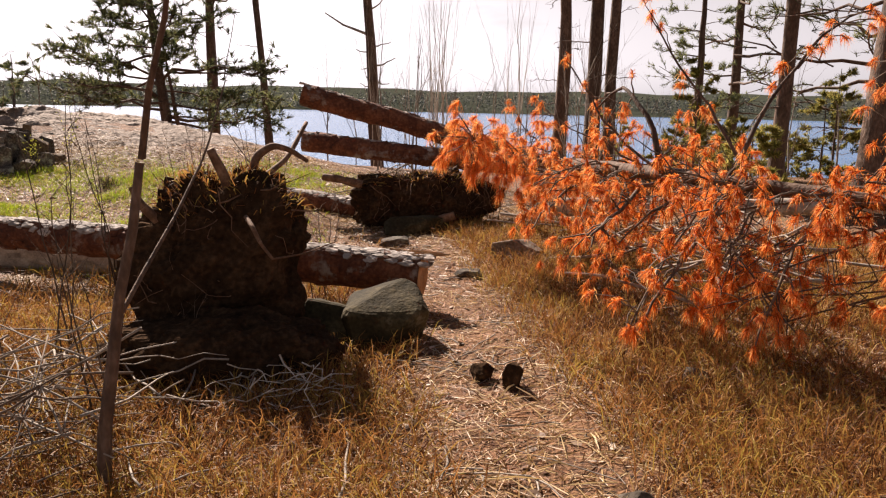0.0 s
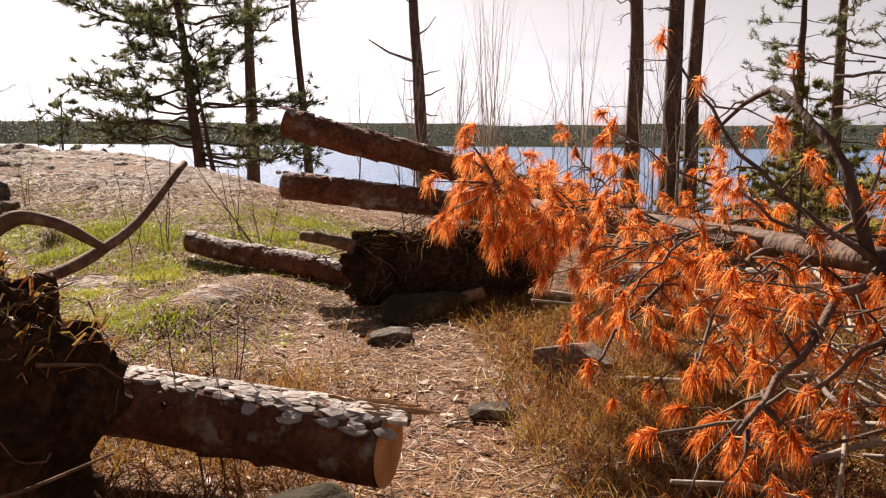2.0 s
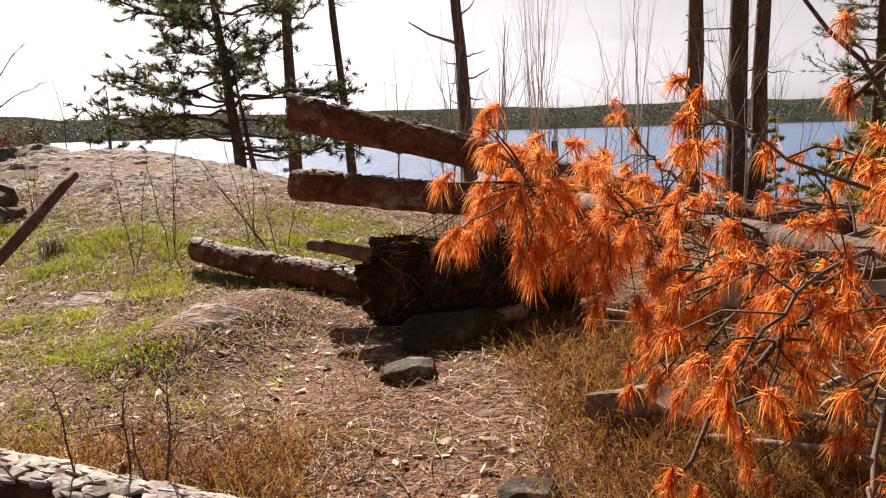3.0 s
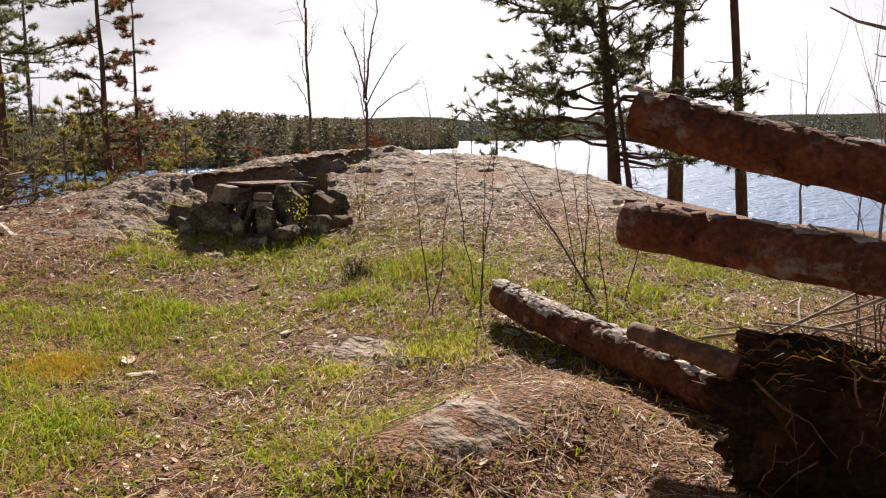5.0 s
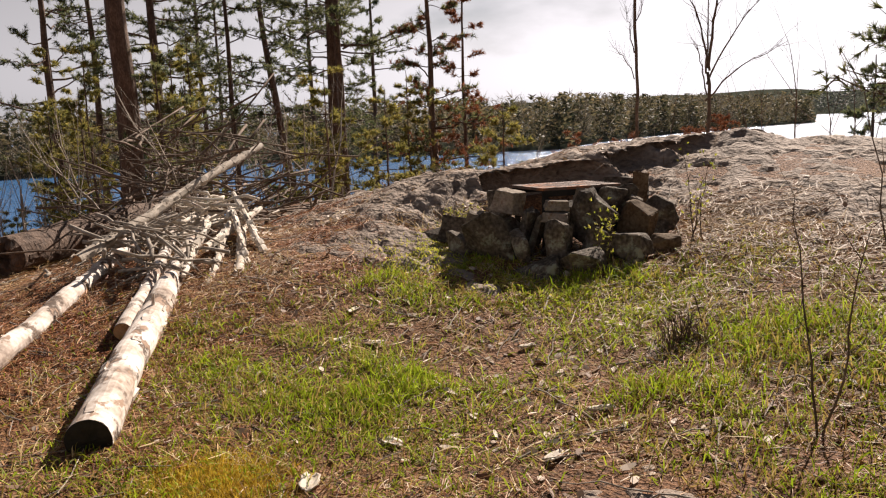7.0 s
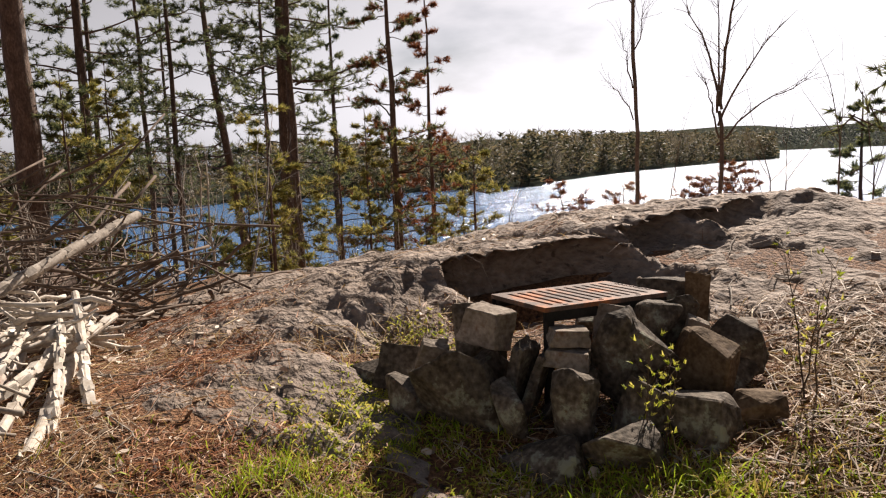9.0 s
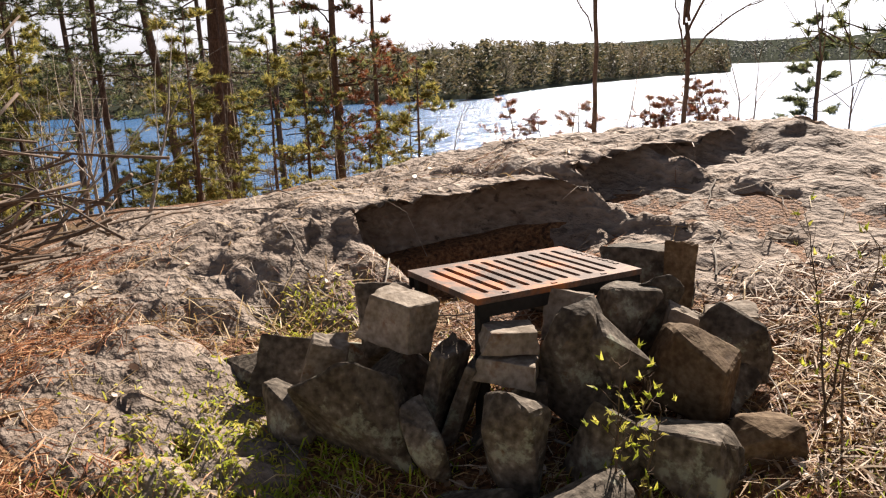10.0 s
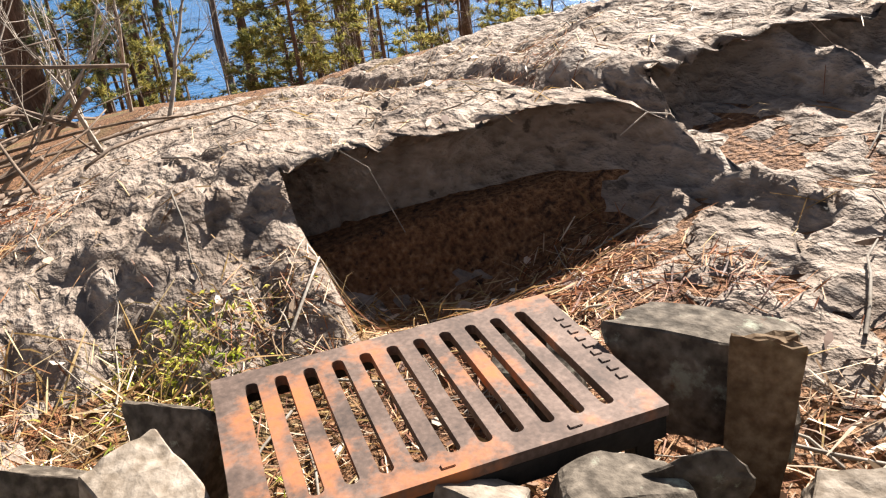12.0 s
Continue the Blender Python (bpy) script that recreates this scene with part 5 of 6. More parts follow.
# the pine grove over the bay
for k, (x, y, h, r, ln, cr) in enumerate((
        (-34.0, 12.0, 17, .15, .0, .25), (-27.9, 12.9, 17, .17, .01, .3), (-33.7, 14.3, 17, .13, -.01, .3), (-35.4, 16.3, 18, .13, .0, .3),
        (-37.2, 17.3, 17, .11, .01, .3), (-31.3, 16.3, 17, .12, -.01, .3), (-31.0, 18.6, 18, .17, -.11, .35), (-35.1, 20.9, 18, .13, .0, .35),
        (-25.4, 17.7, 18, .20, .01, .36), (-31.9, 20.8, 17, .13, -.02, .3), (-34.9, 23.9, 16, .15, .0, .25), (-19.9, 10.6, 18, .24, .01, .4),
        (-30.0, 10.2, 16, .14, .0, .25), (-24.8, 17.9, 17, .12, -.005, .36))):
    pine("pine_tree", x, y, h, r, "tall slender pine in the lakeside grove", 70 + k, (ln * 0.5, ln * 0.8), cr, 38, 2.7, 9, 18, 0.22, 0.020, group="pines of the grove")
pine("pine_tree", -22.9, 19.9, 11, 0.13, "pine with rust-coloured dying needles in the grove", 90, (0, 0), 0.2, 46, 2.4, 9, 18, 0.2, 0.02, second=M_RUSTNEEDLE)
pine("pine_tree", -24.6, 22.2, 10.5, 0.09, "thin dying pine with rust-coloured needles", 91, (0, 0), 0.25, 34, 1.5, 8, 16, 0.18, 0.02, mat=M_RUSTNEEDLE)
rng = np.random.default_rng(5)
for k in range(38):
    a, d = radians(rng.uniform(53, 96)), rng.uniform(15.5, 29)
    x, y = -4 - math.sin(a) * d, 9.5 + math.cos(a) * d
    pine("young_conifer", x, y, rng.uniform(2.6, 6.2), 0.04, "young bushy yellow-green conifer under the pines", 100 + k, (0, 0), 0.05, 30, 1.25, 7, 13, 0.15, 0.016,
         mat=M_YOUNG if k % 5 else M_PINE, low_dead=0, group="young conifers")
for k in range(52):
    a, d = radians(rng.uniform(40, 98)), rng.uniform(15, 26)
    bare_tree("bare_shrub", -4 - math.sin(a) * d, 9.5 + math.cos(a) * d, rng.uniform(1.6, 3.6), 0.022, "leafless brown shrub at the rock's edge", 140 + k, (0, 0), 3, 3, "shrub", M_GREYWOOD, 0.45, "bare shrubs")
for k in range(18):
    pine("young_conifer", rng.uniform(4.5, 13), rng.uniform(11.5, 24), rng.uniform(1.2, 2.8), 0.03, "young yellow-green conifer on the shore", 280 + k, (0, 0), 0.06, 26, 1.0, 7, 16, 0.13, 0.018,
         mat=M_YOUNG, low_dead=0, group="young conifers on the shore")
for k in range(30):
    x, y = rng.uniform(-3.5, 8), rng.uniform(15, 27)
    bare_tree("bare_shrub", x, y, rng.uniform(2.0, 4.2), 0.022, "leafless grey shrub on the shore", 180 + k, (0, 0), 3, 3, "shrub", M_GREYWOOD, 0.35, "bare shrubs")
for k in range(16):
    bare_tree("bare_shrub", rng.uniform(-14.5, -10.2), rng.uniform(8.6, 12.0), rng.uniform(1.3, 2.4), 0.02, "tangled leafless brown brush beside the log pile", 320 + k, (rng.normal() * 0.5, rng.normal() * 0.5), 3, 3, "shrub", M_GREYWOOD, 0.7, "tangled brush")
for k in range(16):
    bare_tree("slender_tree", rng.uniform(-2.2, 2.6), rng.uniform(21, 27), rng.uniform(4.5, 7.0), 0.022, "slender pale leafless young tree on the shore", 360 + k, (0, 0), 2, 4, "tree", M_PALESTICK, 0.22, "slender bare trees")
for k in range(9):
    bare_tree("bare_shrub", rng.uniform(-3.2, -1.35), rng.uniform(2.7, 4.4), rng.uniform(0.5, 0.9), 0.007, "low dark leafless shrub beside the root plate", 380 + k, (rng.normal() * 0.3, rng.normal() * 0.3), 3, 3, "shrub", M_TWIG, 0.7, "low dark shrubs")


def forked_tree(x, y, z0, seed, label, trunk, limbs, r, mat):
    """A leafless tree: a bare stem, long limbs that rise from it, and twigs along them."""
    rng = np.random.default_rng(seed)
    z = float(ground_z(x, y)) - 0.1
    ob = thing("bare_tree", label, "tree", (x, y, z))
    top = np.array([x + trunk[0], y + trunk[1], z0 + trunk[2]])
    V, F, T = capped(curve((x, y, z), top, 12, 0, 0.012, rng), np.linspace(r, r * 0.72, 12), 8, 0.12, seed)
    part("trunk", mesh_of("trunk", V, [F, T], mat, True), ob)
    for f, dx, dy, dz, q in limbs:
        p = np.array([x, y, z]) + (top - [x, y, z]) * f
        pts = curve(p, p + [dx, dy, dz], 10, -0.10 * abs(dx), 0.02, rng)
        V, F, T = capped(pts, np.linspace(r * q, r * q * 0.22, 10), 6)
        own = part("limb", mesh_of("limb", V, [F, T], mat, True), ob)
        tw = Soup()
        for k in range(14):
            i = rng.integers(2, 9)
            d = unit(unit(pts[i + 1] - pts[i]) + rng.normal(size=3) * 0.55 + [0, 0, 0.2])
            tq = curve(pts[i], pts[i] + d * rng.uniform(0.15, 0.55), 5, 0, 0.012, rng)
            V, F = tube(tq, np.linspace(r * q * 0.22, 0.002, 5), 4)
            tw.add(V, F)
        part("twig_mass", tw.mesh("twig_mass", mat, True), own, "", "stuff")


forked_tree(-11.22, 17.0, 1.0, 201, "thin leafless tree behind the rock dome", (0.03, 0.0, 2.9),
            ((1.0, 0.02, 0, 1.6, 0.7), (0.62, -0.25, 0.05, 0.75, 0.35), (0.5, -0.55, 0.1, 0.55, 0.35), (0.72, 0.2, 0, 0.7, 0.35), (0.85, -0.2, 0, 0.8, 0.4)), 0.030, M_TWIG)
forked_tree(-11.0, 18.4, 1.2, 202, "forked leafless tree behind the rock dome", (0.02, 0.0, 1.0),
            ((1.0, 0.30, 0.1, 2.2, 0.75), (1.0, -0.45, -0.1, 1.5, 0.6), (0.92, 0.85, 0.3, 1.3, 0.5), (0.8, 1.15, 0.5, 0.85, 0.45), (0.98, 0.05, 0, 1.9, 0.5), (0.85, -0.3, 0, 0.9, 0.4)), 0.036, M_TWIG)
for k in range(9):
    pine("dead_conifer", -12.8 + 0.27 * k + rng.normal() * 0.2, 17.7 + 0.2 * k + rng.normal() * 0.3, rng.uniform(1.45, 1.95), 0.018, "low dead conifer with rust-red needles behind the rock", 210 + k, (rng.normal() * 0.3, 0), 0.15, 26, 0.8, 6, 16, 0.08, 0.006,
         mat=M_RUSTNEEDLE, low_dead=0, group="dead conifers")
for k in range(8):
    bare_tree("bare_shrub", rng.uniform(-13.2, -8.4), rng.uniform(17.5, 20.5), rng.uniform(2.0, 3.0), 0.014, "low leafless brown shrub behind the rock", 340 + k, (0, 0), 3, 3, "shrub", M_TWIG, 0.6, "bare shrubs")
for k, (x, y, h, n) in enumerate(((-3.47, 10.47, 1.1, 2), (-3.3, 10.8, 1.4, 3), (-2.7, 11.4, 1.3, 3), (-2.3, 11.0, 0.9, 2), (-1.75, 5.4, 1.0, 4), (-0.9, 5.9, 0.9, 5), (-2.2, 4.5, 1.6, 3),
                                  (-1.6, 3.6, 1.2, 3), (-2.6, 6.0, 1.5, 3), (0.6, 9.6, 1.6, 5), (1.5, 9.9, 1.7, 5), (-0.6, 10.6, 1.1, 6), (0.1, 11.2, 1.4, 6), (2.6, 9.0, 1.7, 4), (-3.0, 5.0, 1.5, 3))):
    sapling(x, y, h, 230 + k, n=n)
bare_tree("sapling", -2.35, 10.95, 1.5, 0.011, "thin leaning leafless sapling beside the short log", 263, (-0.75, 0.1), 2, 2, "sapling", M_TWIG, 0.4, "bare saplings")
sapling(-5.75, 12.18, 0.75, 260, "small shrub with yellow spring leaves beside the fire pit", 3, 1, "leafing shrubs", 0.005)
sapling(-5.95, 11.55, 0.55, 261, "small shrub with yellow spring leaves beside the fire pit", 4, 1, "leafing shrubs", 0.005)
bare_tree("young_tree", -1.32, 2.9, 3.0, 0.03, "slender brown sapling among dry twigs", 262, (0.12, 0.12), 1, 3, "tree", M_BARK, 0.5)


# ---- the fallen pine with orange needles ----
def fallen_pine():
    rng = np.random.default_rng(77)
    ob = thing("fallen_pine", "fallen dead pine covered in orange needles", "tree", (0.75, 8.2, 0.95))
    trunk = np.array([(0.55, 9.3, 0.92), (0.85, 8.0, 0.98), (1.15, 6.7, 1.04), (1.5, 5.4, 1.08), (2.2, 4.5, 1.05), (3.2, 3.7, 0.95), (4.4, 3.0, 0.8)])
    t = np.linspace(0, 6, 40)
    Q = np.stack([np.interp(t, np.arange(7), trunk[:, k]) for k in range(3)], -1)
    for _ in range(6):
        Q[1:-1] = (Q[:-2] + Q[1:-1] * 2 + Q[2:]) / 4
    V, F, T = capped(Q, np.linspace(0.062, 0.035, 40), 12, 0.15, 5)
    part("trunk", mesh_of("trunk", V, [F, T], M_BARK, True), ob)

    def limb(p0, p1, r, sag, label="", count=12, mat=M_BARK, leafy_from=0.25, reach=0.3, full=95, length=0.060):
        """One limb with its twigs and its tufts of needles."""
        pts = curve(p0, p1, 12, sag, 0.012, rng)
        V, F, T = capped(pts, np.linspace(r, r * 0.35, 12), 7, 0.12, 3)
        own = part("limb", mesh_of("limb", V, [F, T], mat, True), ob, label)
        twigs, P, D = Soup(), [pts[-1]], [unit(pts[-1] - pts[-2] + [0, 0, -0.3])]
        for k in range(count):
            f = rng.uniform(leafy_from, 1)
            i = min(10, int(f * 11))
            p = pts[i]
            d = unit(unit(pts[i + 1] - pts[i]) * 0.6 + rng.normal(size=3) * 0.8 + [0, 0, -0.25])
            l = rng.uniform(0.4, 1.0) * reach
            q = curve(p, p + d * l, 5, -0.02, 0.01, rng)
            V, F = tube(q, np.linspace(r * 0.3 + 0.001, 0.002, 5), 4)
            twigs.add(V, F)
            P.append(q[-1])
            D.append(unit(d + rng.normal(size=3) * 0.35 + [0, 0, -0.55]))
        part("twig_mass", twigs.mesh("twig_mass", M_TWIG, True), own, "", "stuff")
        V, F = tufts(np.array(P), np.array(D), full, length, 0.0032, rng, 1.8, 0.62, True, 0.9)
        part("needle_mass", mesh_of("needle_mass", V, F, M_ORANGE), own, "hanging tufts of bright orange dead needles", "stuff")

    limb((0.80, 8.1, 0.98), (0.22, 6.72, 1.18), 0.018, -0.12, "limb ending in a thick bunch of orange needles", 62, reach=0.42, leafy_from=0.62, full=130, length=0.085)
    limb((0.95, 7.6, 1.0), (0.5, 6.75, 1.02), 0.014, -0.1, "", 40, reach=0.38, leafy_from=0.45, full=120, length=0.08)
    limb((1.3, 6.2, 1.06), (0.62, 5.6, 0.62), 0.014, -0.08, "", 16)
    limb((1.55, 5.4, 1.08), (0.85, 4.6, 0.72), 0.02, -0.06, "bare grey limb hanging towards the path", 14, leafy_from=0.5)
    limb((1.9, 4.9, 1.06), (1.05, 3.95, 0.42), 0.018, -0.08, "", 14)
    limb((1.5, 5.4, 1.08), (1.2, 6.3, 1.5), 0.022, -0.3, "arched bare limb", 3)
    limb((1.5, 5.35, 1.1), (0.9, 6.0, 1.85), 0.012, 0.05, "", 7)
    limb((1.8, 5.0, 1.1), (2.9, 5.6, 2.2), 0.016, -0.2, "", 14)
    limb((1.9, 4.9, 1.1), (1.35, 5.4, 2.1), 0.012, -0.1, "", 8)
    limb((2.5, 4.3, 1.0), (3.2, 5.8, 1.9), 0.014, -0.2, "", 16)
    for k in range(72):
        f = rng.uniform(0.22, 1)
        p0 = Q[int(f * 39)]
        side = rng.choice([-1, -1, 1])
        a = rng.uniform(0, 6.283)
        d = np.array([side * rng.uniform(0.2, 0.9), rng.uniform(-0.8, 0.7), rng.uniform(-0.75, 0.35)])
        L = rng.uniform(0.5, 1.25)
        p1 = p0 + unit(d) * L
        lim = 0.72 + 0.35 * sstep(5.0, 3.0, p1[1])
        p1[0] = max(p1[0], lim)
        p1[2] = max(p1[2], float(ground_z(p1[0], p1[1])) + 0.15)
        limb(tuple(p0), tuple(p1), rng.uniform(0.007, 0.014), rng.uniform(-0.12, 0.05), "", 12, M_TWIG)
    for k in range(15):
        p0 = Q[int(rng.uniform(0.45, 0.95) * 39)]
        p1 = np.array([rng.uniform(0.95, 1.9), rng.uniform(3.9, 5.4), rng.uniform(0.25, 0.55)])
        limb(tuple(p0), tuple(p1), rng.uniform(0.008, 0.014), rng.uniform(-0.15, 0.0), "", 12, M_TWIG, leafy_from=0.4)


fallen_pine()


# ---- ground cover ----
def scatter(count, x0, x1, y0, y1, rng, keep=None):
    x, y = rng.uniform(x0, x1, count), rng.uniform(y0, y1, count)
    if keep is not None:
        k = rng.uniform(0, 1, count) < keep(x, y)
        x, y = x[k], y[k]
    return x, y


FX0, FX1, FY0, FY1, FS = -13.0, 5.0, 0.6, 18.4, 0.05
_fx, _fy = np.arange(FX0, FX1 + FS, FS), np.arange(FY0, FY1 + FS, FS)
_X, _Y = np.meshgrid(_fx, _fy)
_g, _r = ground_z(_X, _Y), rock_height(_X, _Y)
TOP = np.where((_X > -15.4) & (_X < -1.0) & (_Y > 7.6) & (_Y < 18.4), np.maximum(_g, _r), _g)
ROCKY = sstep(-0.15, 0.15, rockness(_X, _Y) + 0.55 * (fbm(np.stack([_X * 1.1, _Y * 1.1, 0 * _X], -1), 5, 11) - 0.5))
STEEP = sstep(0.05, 0.10, np.abs(land(_X + 0.07, _Y) - land(_X - 0.07, _Y)))


def lookup(A, x, y):
    """A field of the ground, read between its grid points."""
    u, v = np.clip((x - FX0) / FS, 0, A.shape[1] - 1.001), np.clip((y - FY0) / FS, 0, A.shape[0] - 1.001)
    i, j = v.astype(int), u.astype(int)
    fv, fu = v - i, u - j
    return (A[i, j] * (1 - fu) + A[i, j + 1] * fu) * (1 - fv) + (A[i + 1, j] * (1 - fu) + A[i + 1, j + 1] * fu) * fv


def top_z(x, y):
    """The surface that shows: soil or rock."""
    return lookup(TOP, x, y)


def blades(name, count, area, keep, lmin, lmax, w, mat, label, category, seed, up=1.0, bend=True, clump=0):
    rng = np.random.default_rng(seed)
    x, y = scatter(count, *area, rng, lambda a, b: keep(a, b) * (1 - steep(a, b)))
    if clump:
        x, y = np.repeat(x, clump) + rng.normal(0, 0.035, len(x) * clump), np.repeat(y, clump) + rng.normal(0, 0.035, len(y) * clump)
    n = len(x)
    P = np.stack([x, y, top_z(x, y) - 0.005], -1)
    D = unit(np.stack([rng.normal(size=n), rng.normal(size=n), np.full(n, up) * 1.6], -1))
    V, F = needles(P, D, rng.uniform(lmin, lmax, n), w * rng.uniform(0.6, 1.3, n), rng, 0.35 if bend else 0.0, bend)
    single(name, mesh_of(name, V, F, mat), label, category, kind="stuff")


def patch(x, y, s, seed, lo, hi):
    return sstep(lo, hi, fbm(np.stack([x * s, y * s, 0 * x], -1), 4, seed))


def spots(x, y, *cs):
    m = 0 * x
    for a, b, r in cs:
        m = np.maximum(m, np.exp(-((x - a) ** 2 + (y - b) ** 2) / (r * r)))
    return m


def on_rock(x, y):
    return lookup(ROCKY, x, y)


def steep(x, y):
    return lookup(STEEP, x, y)


def path_dist(x, y):
    px = np.interp(y, [0, 2, 4, 6, 8, 10], [0.7, 0.6, 0.30, 0.10, -0.25, -1.2])
    return np.abs(x - px)


GREEN = ((-5.4, 9.5, .9), (-6.3, 9.1, .8), (-4.9, 8.2, .6), (-6.2, 10.3, .55), (-4.6, 11.2, .8), (-3.2, 10.9, .9), (-2.3, 11.6, .9), (-4.6, 7.7, .5), (-4.4, 7.4, .5), (-3.8, 8.9, .5), (-2.0, 10.6, .6), (-6.9, 10.9, .45), (-5.9, 11.1, .4), (-4.0, 7.9, .7), (-3.0, 7.4, .9), (-2.6, 8.0, .8))
blades("green_grass", 240000, (-9, -1, 6.5, 13.2), lambda x, y: spots(x, y, *GREEN) * (0.05 + 0.6 * patch(x, y, 1.3, 61, 0.47, 0.58) + 0.35 * patch(x, y, 4.5, 64, 0.48, 0.58)) * (1 - on_rock(x, y)), 0.04, 0.13, 0.0058, M_GRASS, "fresh green grass growing in patches", "grass", 1)
LUSH = ((-6.3, 9.11, 0.38), (-5.44, 9.43, 0.35), (-6.69, 10.36, 0.3), (-5.59, 11.47, 0.3), (-4.13, 11.21, 0.4), (-5.49, 9.06, 0.3), (-5.46, 9.58, 0.35), (-6.47, 9.12, 0.35), (-4.08, 7.79, 0.4), (-3.48, 10.93, 0.3), (-2.06, 11.43, 0.45), (-4.23, 10.48, 0.25))
blades("lush_grass", 70000, (-9, -1, 6.5, 13.2), lambda x, y: spots(x, y, *LUSH) * patch(x, y, 3.2, 66, 0.42, 0.56) * (1 - on_rock(x, y)), 0.07, 0.19, 0.0055, M_GRASS, "thick tufts of fresh green grass", "grass", 9, 1.5, True, 3)
RUSTY = ((-5.39, 8.25, 0.35), (-6.76, 8.02, 0.7), (-6.9, 9.08, 0.3), (-8.21, 10.27, 0.25), (-4.3, 10.5, 0.22), (-6.56, 8.73, 0.3), (-8.25, 10.5, 0.25), (-9.47, 10.6, 0.4), (-7.13, 10.01, 0.3), (-7.6, 8.2, 0.8), (-7.35, 12.75, 0.25), (-7.1, 13.1, 0.2))
blades("straw_grass", 110000, (-12, 4, 1.5, 14), lambda x, y: (0.15 + 0.6 * patch(x, y, 1.1, 62, 0.4, 0.65)) * (1 - 0.97 * on_rock(x, y)), 0.05, 0.17, 0.0045, M_STRAW, "dry straw-coloured grass", "grass", 2, 0.55)
blades("heath", 70000, (-4.5, 4.5, 1.3, 9.3), lambda x, y: sstep(0.25, 0.75, path_dist(x, y)) * (0.35 + 0.65 * patch(x, y, 0.9, 63, 0.35, 0.6)) * sstep(-4.2, -3.0, x + 0.25 * (4 - y)) * (1 - on_rock(x, y)) * (1 - sstep(6.6, 7.6, y) * sstep(-0.4, -1.0, x)), 0.10, 0.30, 0.005, M_HEATH, "low brown heath and dead grass", "undergrowth", 3, 1.0, True, 3)
blades("leafy_undergrowth", 60000, (-8, -4, 10, 13), lambda x, y: spots(x, y, (-6.95, 10.75, .38), (-7.15, 11.0, .25), (-5.45, 11.4, .35), (-5.2, 12.2, .3), (-5.7, 11.0, .3), (-7.75, 11.5, .2), (-6.2, 10.95, .2)), 0.02, 0.065, 0.009, M_BUD, "low yellow-green leafy plants by the fire pit", "plants", 4, 0.8)
blades("dead_tuft", 2500, (-5, -4.2, 10.5, 11.4), lambda x, y: spots(x, y, (-4.62, 10.94, .10)), 0.15, 0.34, 0.006, M_TWIG, "dark dead grass tuft", "grass", 5, 1.6)
blades("golden_moss", 40000, (-5.4, -4.4, 8.0, 8.9), lambda x, y: spots(x, y, (-4.92, 8.45, .20)), 0.035, 0.07, 0.007, M_GOLD, "golden yellow moss patch", "moss", 6, 0.9, False)
blades("sunny_moss", 30000, (-4, -2, 9, 10.5), lambda x, y: spots(x, y, (-2.95, 9.85, .22), (-3.3, 9.3, .12)), 0.03, 0.075, 0.008, M_BUD, "yellow-green moss beside bare rock", "moss", 7, 0.9, False)


def litter(name, count, area, keep, lmin, lmax, w, mat, label, category, seed, tilt=0.18, lift=0.006):
    """Small things lying flat on the ground in all directions."""
    rng = np.random.default_rng(seed)
    x, y = scatter(count, *area, rng, lambda a, b: keep(a, b) * (1 - steep(a, b)))
    n = len(x)
    L, a = rng.uniform(lmin, lmax, n), rng.uniform(0, 6.283, n)
    dx, dy = np.cos(a) * L / 2, np.sin(a) * L / 2
    A = np.stack([x - dx, y - dy, top_z(x - dx, y - dy) + lift * rng.uniform(0.3, 2.5, n)], -1)
    B = np.stack([x + dx, y + dy, top_z(x + dx, y + dy) + lift * rng.uniform(0.3, 2.5, n) + tilt * L * rng.uniform(0, 1, n) ** 3], -1)
    side = np.stack([-np.sin(a), np.cos(a), rng.normal(0, 0.5, n)], -1) * (w * rng.uniform(0.6, 1.4, n) / 2)[:, None]
    M = (A + B) / 2
    M[:, 2] += 0.04 * L * rng.normal(size=n)
    V = np.stack([A - side * 0.6, A + side * 0.6, M + side, M - side, B + side * 0.4, B - side * 0.4], 1).reshape(-1, 3)
    k = np.arange(n)[:, None] * 6
    F = np.concatenate([k + [0, 1, 2, 3], k + [3, 2, 4, 5]])
    single(name, mesh_of(name, V, F, mat), label, category, kind="stuff")


blades("tall_dry_grass", 9000, (-0.2, 3.2, 2.2, 8.2), lambda x, y: spots(x, y, (0.62, 6.2, .42), (0.85, 5.3, .5), (0.75, 6.9, .5), (1.35, 4.5, .55), (1.5, 3.4, .6), (0.95, 4.9, .4), (1.2, 7.2, .5)) * sstep(0.15, 0.45, path_dist(x, y)),
       0.10, 0.32, 0.0035, M_HEATH, "tall golden-brown dead grass beside the path", "grass", 8, 1.3, True, 5)
litter("needle_litter", 260000, (-11, 3.5, 1.5, 15), lambda x, y: (0.35 + 0.65 * patch(x, y, 0.8, 71, 0.38, 0.62)) * (1 - 0.97 * on_rock(x, y) * patch(x, y, 1.1, 72, 0.30, 0.44)), 0.03, 0.12, 0.0034, M_LITTER, "fallen pine needles and straw", "litter", 11)
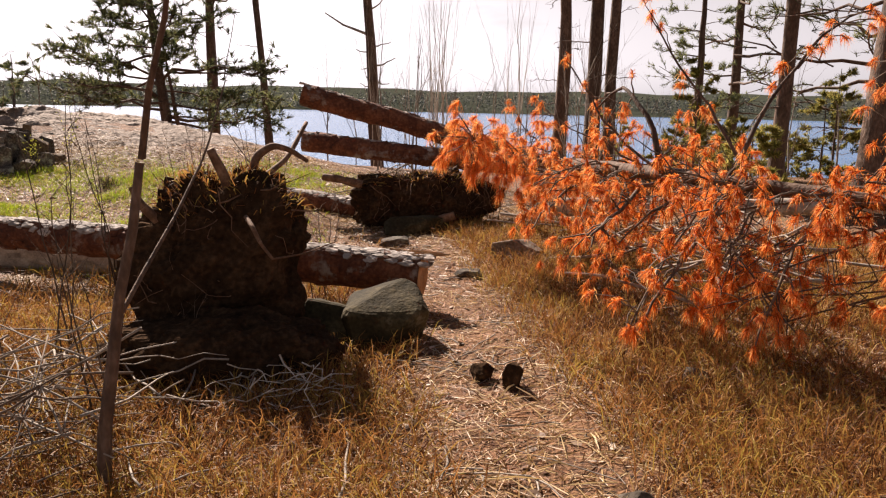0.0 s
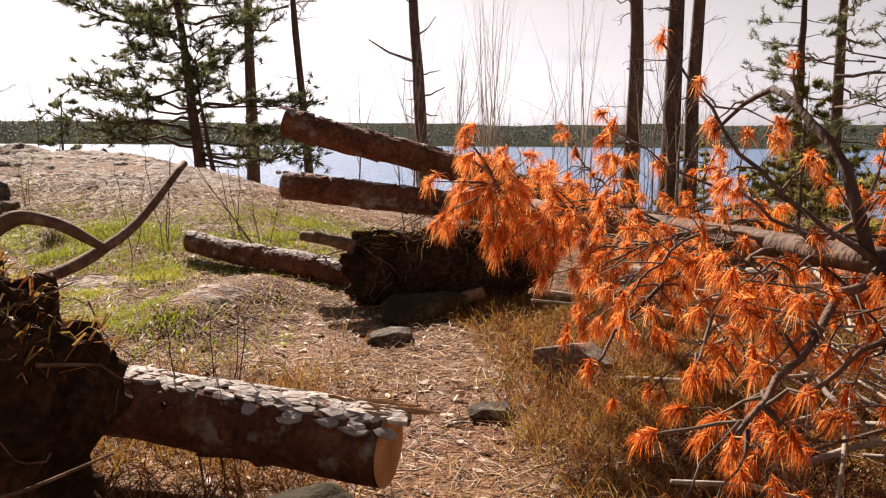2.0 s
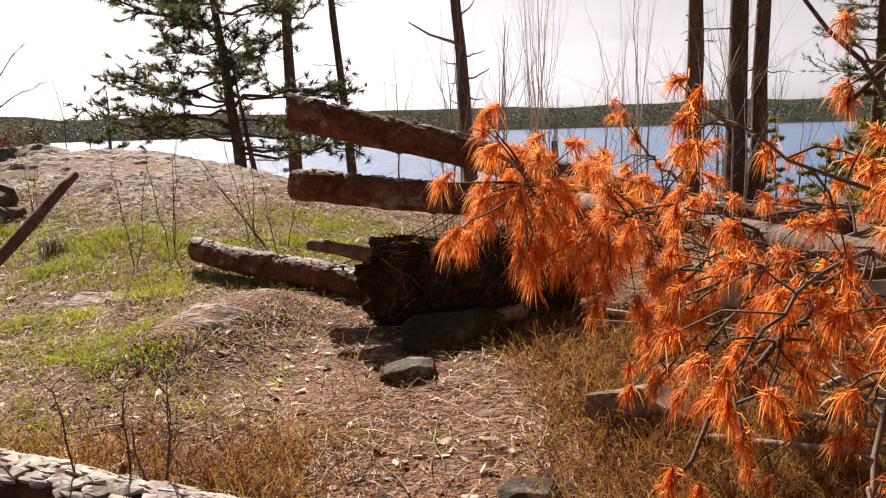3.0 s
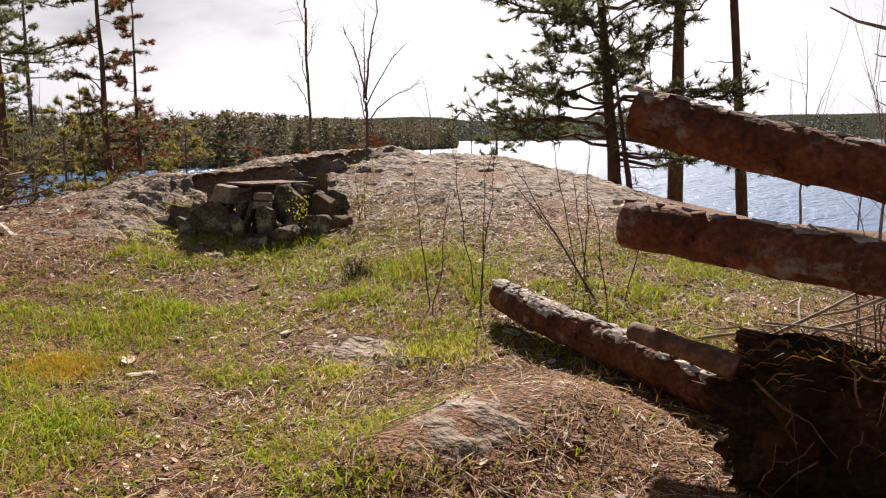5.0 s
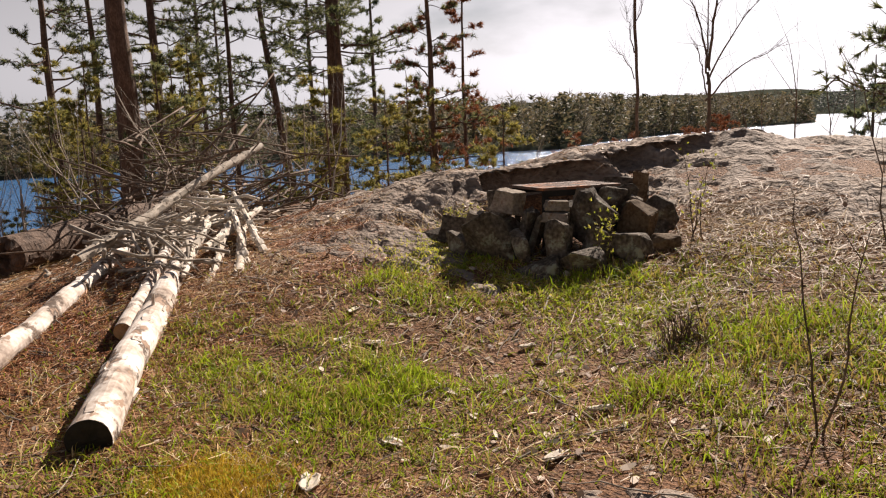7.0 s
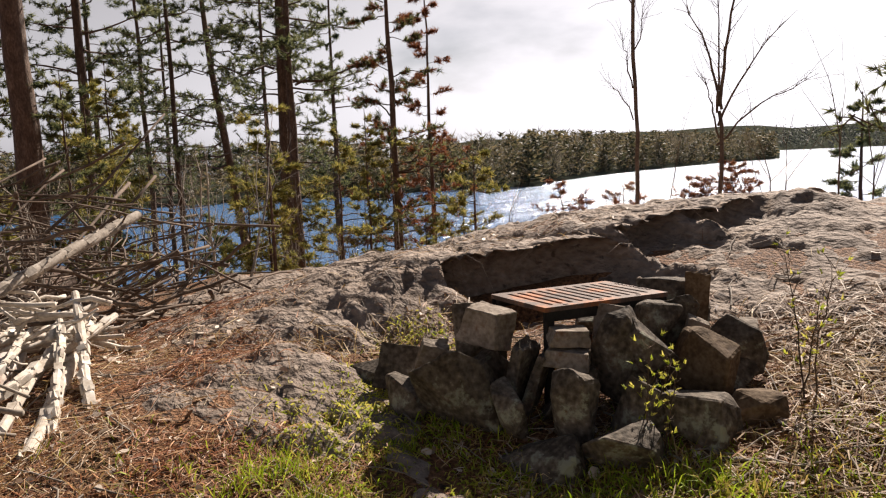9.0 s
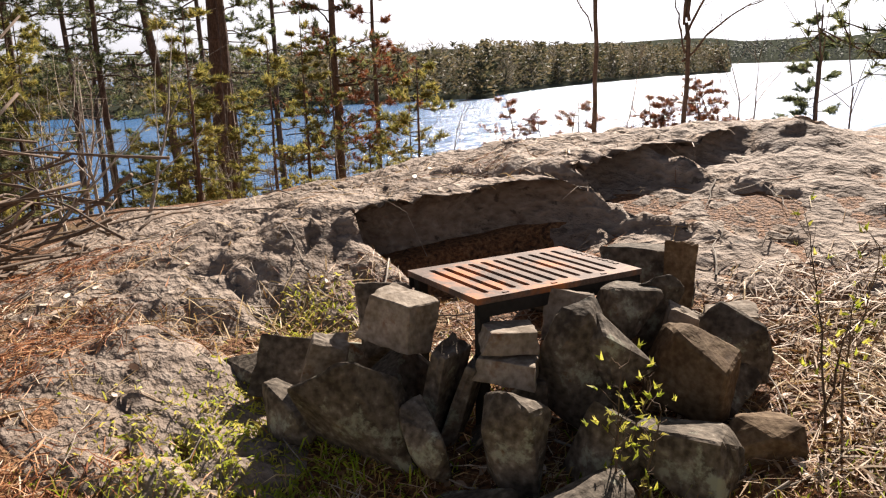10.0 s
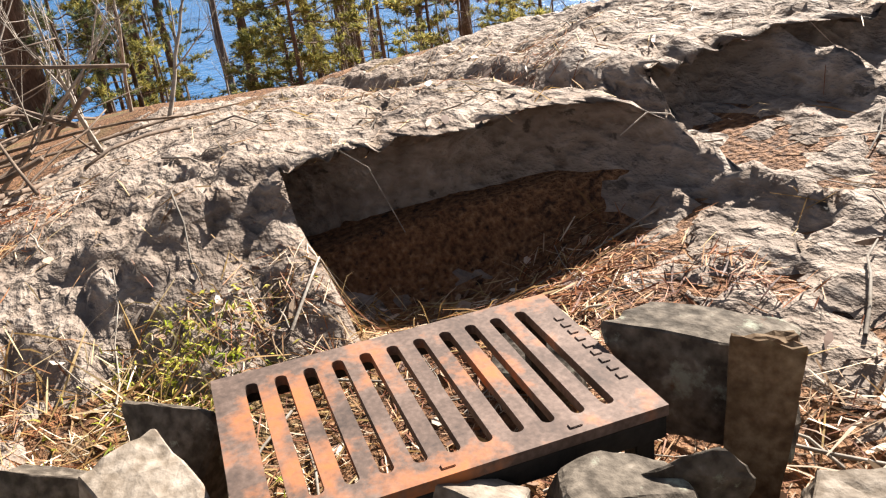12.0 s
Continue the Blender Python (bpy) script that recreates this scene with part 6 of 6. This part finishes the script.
litter("rust_needles", 230000, (-10, -3, 7, 13), lambda x, y: spots(x, y, *RUSTY) * (0.3 + 0.7 * patch(x, y, 2.0, 76, 0.42, 0.58)), 0.03, 0.11, 0.0042, M_REDLITTER, "rust-red fallen pine needles", "litter", 15, 0.2, 0.010)
litter("straw_litter", 60000, (-11, 3.5, 1.5, 14), lambda x, y: (0.1 + 0.9 * patch(x, y, 1.2, 75, 0.42, 0.6)) * (1 - 0.9 * on_rock(x, y)), 0.08, 0.22, 0.005, M_STRAW, "bent dry straw lying on the ground", "litter", 14, 0.3)
# Straw in a paler colour, painting the sunlit ground right of the pit.
litter("pale_straw", 20000, (-6.6, -3.6, 10.6, 14.2), lambda x, y: spots(x, y, (-5.2, 12.2, .55), (-5.0, 11.5, .4), (-5.6, 12.9, .5), (-4.6, 12.6, .5), (-6.1, 13.0, .35)) * (0.35 + 0.65 * patch(x, y, 2.2, 77, 0.42, 0.58)), 0.06, 0.18, 0.0055, M_PALESTRAW, "matted straw paled as if sunlit beside the fire pit", "litter", 16, 0.25, 0.012)
litter("bark_chips", 18000, (-10, 3, 1.5, 14), lambda x, y: (0.2 + 0.8 * patch(x, y, 0.9, 73, 0.4, 0.6)) * (1 - 0.9 * on_rock(x, y)), 0.02, 0.075, 0.024, M_DRYLEAF, "pale dry leaves and bark chips", "litter", 12)


def ground_twigs(count, seed):
    rng = np.random.default_rng(seed)
    s = Soup()
    x, y = scatter(count, -10, 3.5, 1.6, 14, rng, lambda a, b: (1 - steep(a, b)) * (1 - steep(a + 0.2, b)) * (1 - steep(a - 0.2, b)) * (1 - 0.6 * on_rock(a, b)))
    for k in range(len(x)):
        L, a = rng.uniform(0.1, 0.55), rng.uniform(0, 6.283)
        d = np.array([math.cos(a), math.sin(a), 0]) * L / 2
        c = np.array([x[k], y[k], 0])
        pts = curve(c - d, c + d, 5, 0, 0.012, rng)
        pts[:, 2] = top_z(pts[:, 0], pts[:, 1]) + 0.008 + np.abs(rng.normal(0, 0.012, 5))
        r = rng.uniform(0.0018, 0.006)
        V, F = tube(pts, np.linspace(r, r * 0.5, 5), 5)
        s.add(V, F)
    single("fallen_twigs", s.mesh("fallen_twigs", M_GREYWOOD, True), "grey twigs strewn over the ground", "litter", kind="stuff")


ground_twigs(2300, 13)
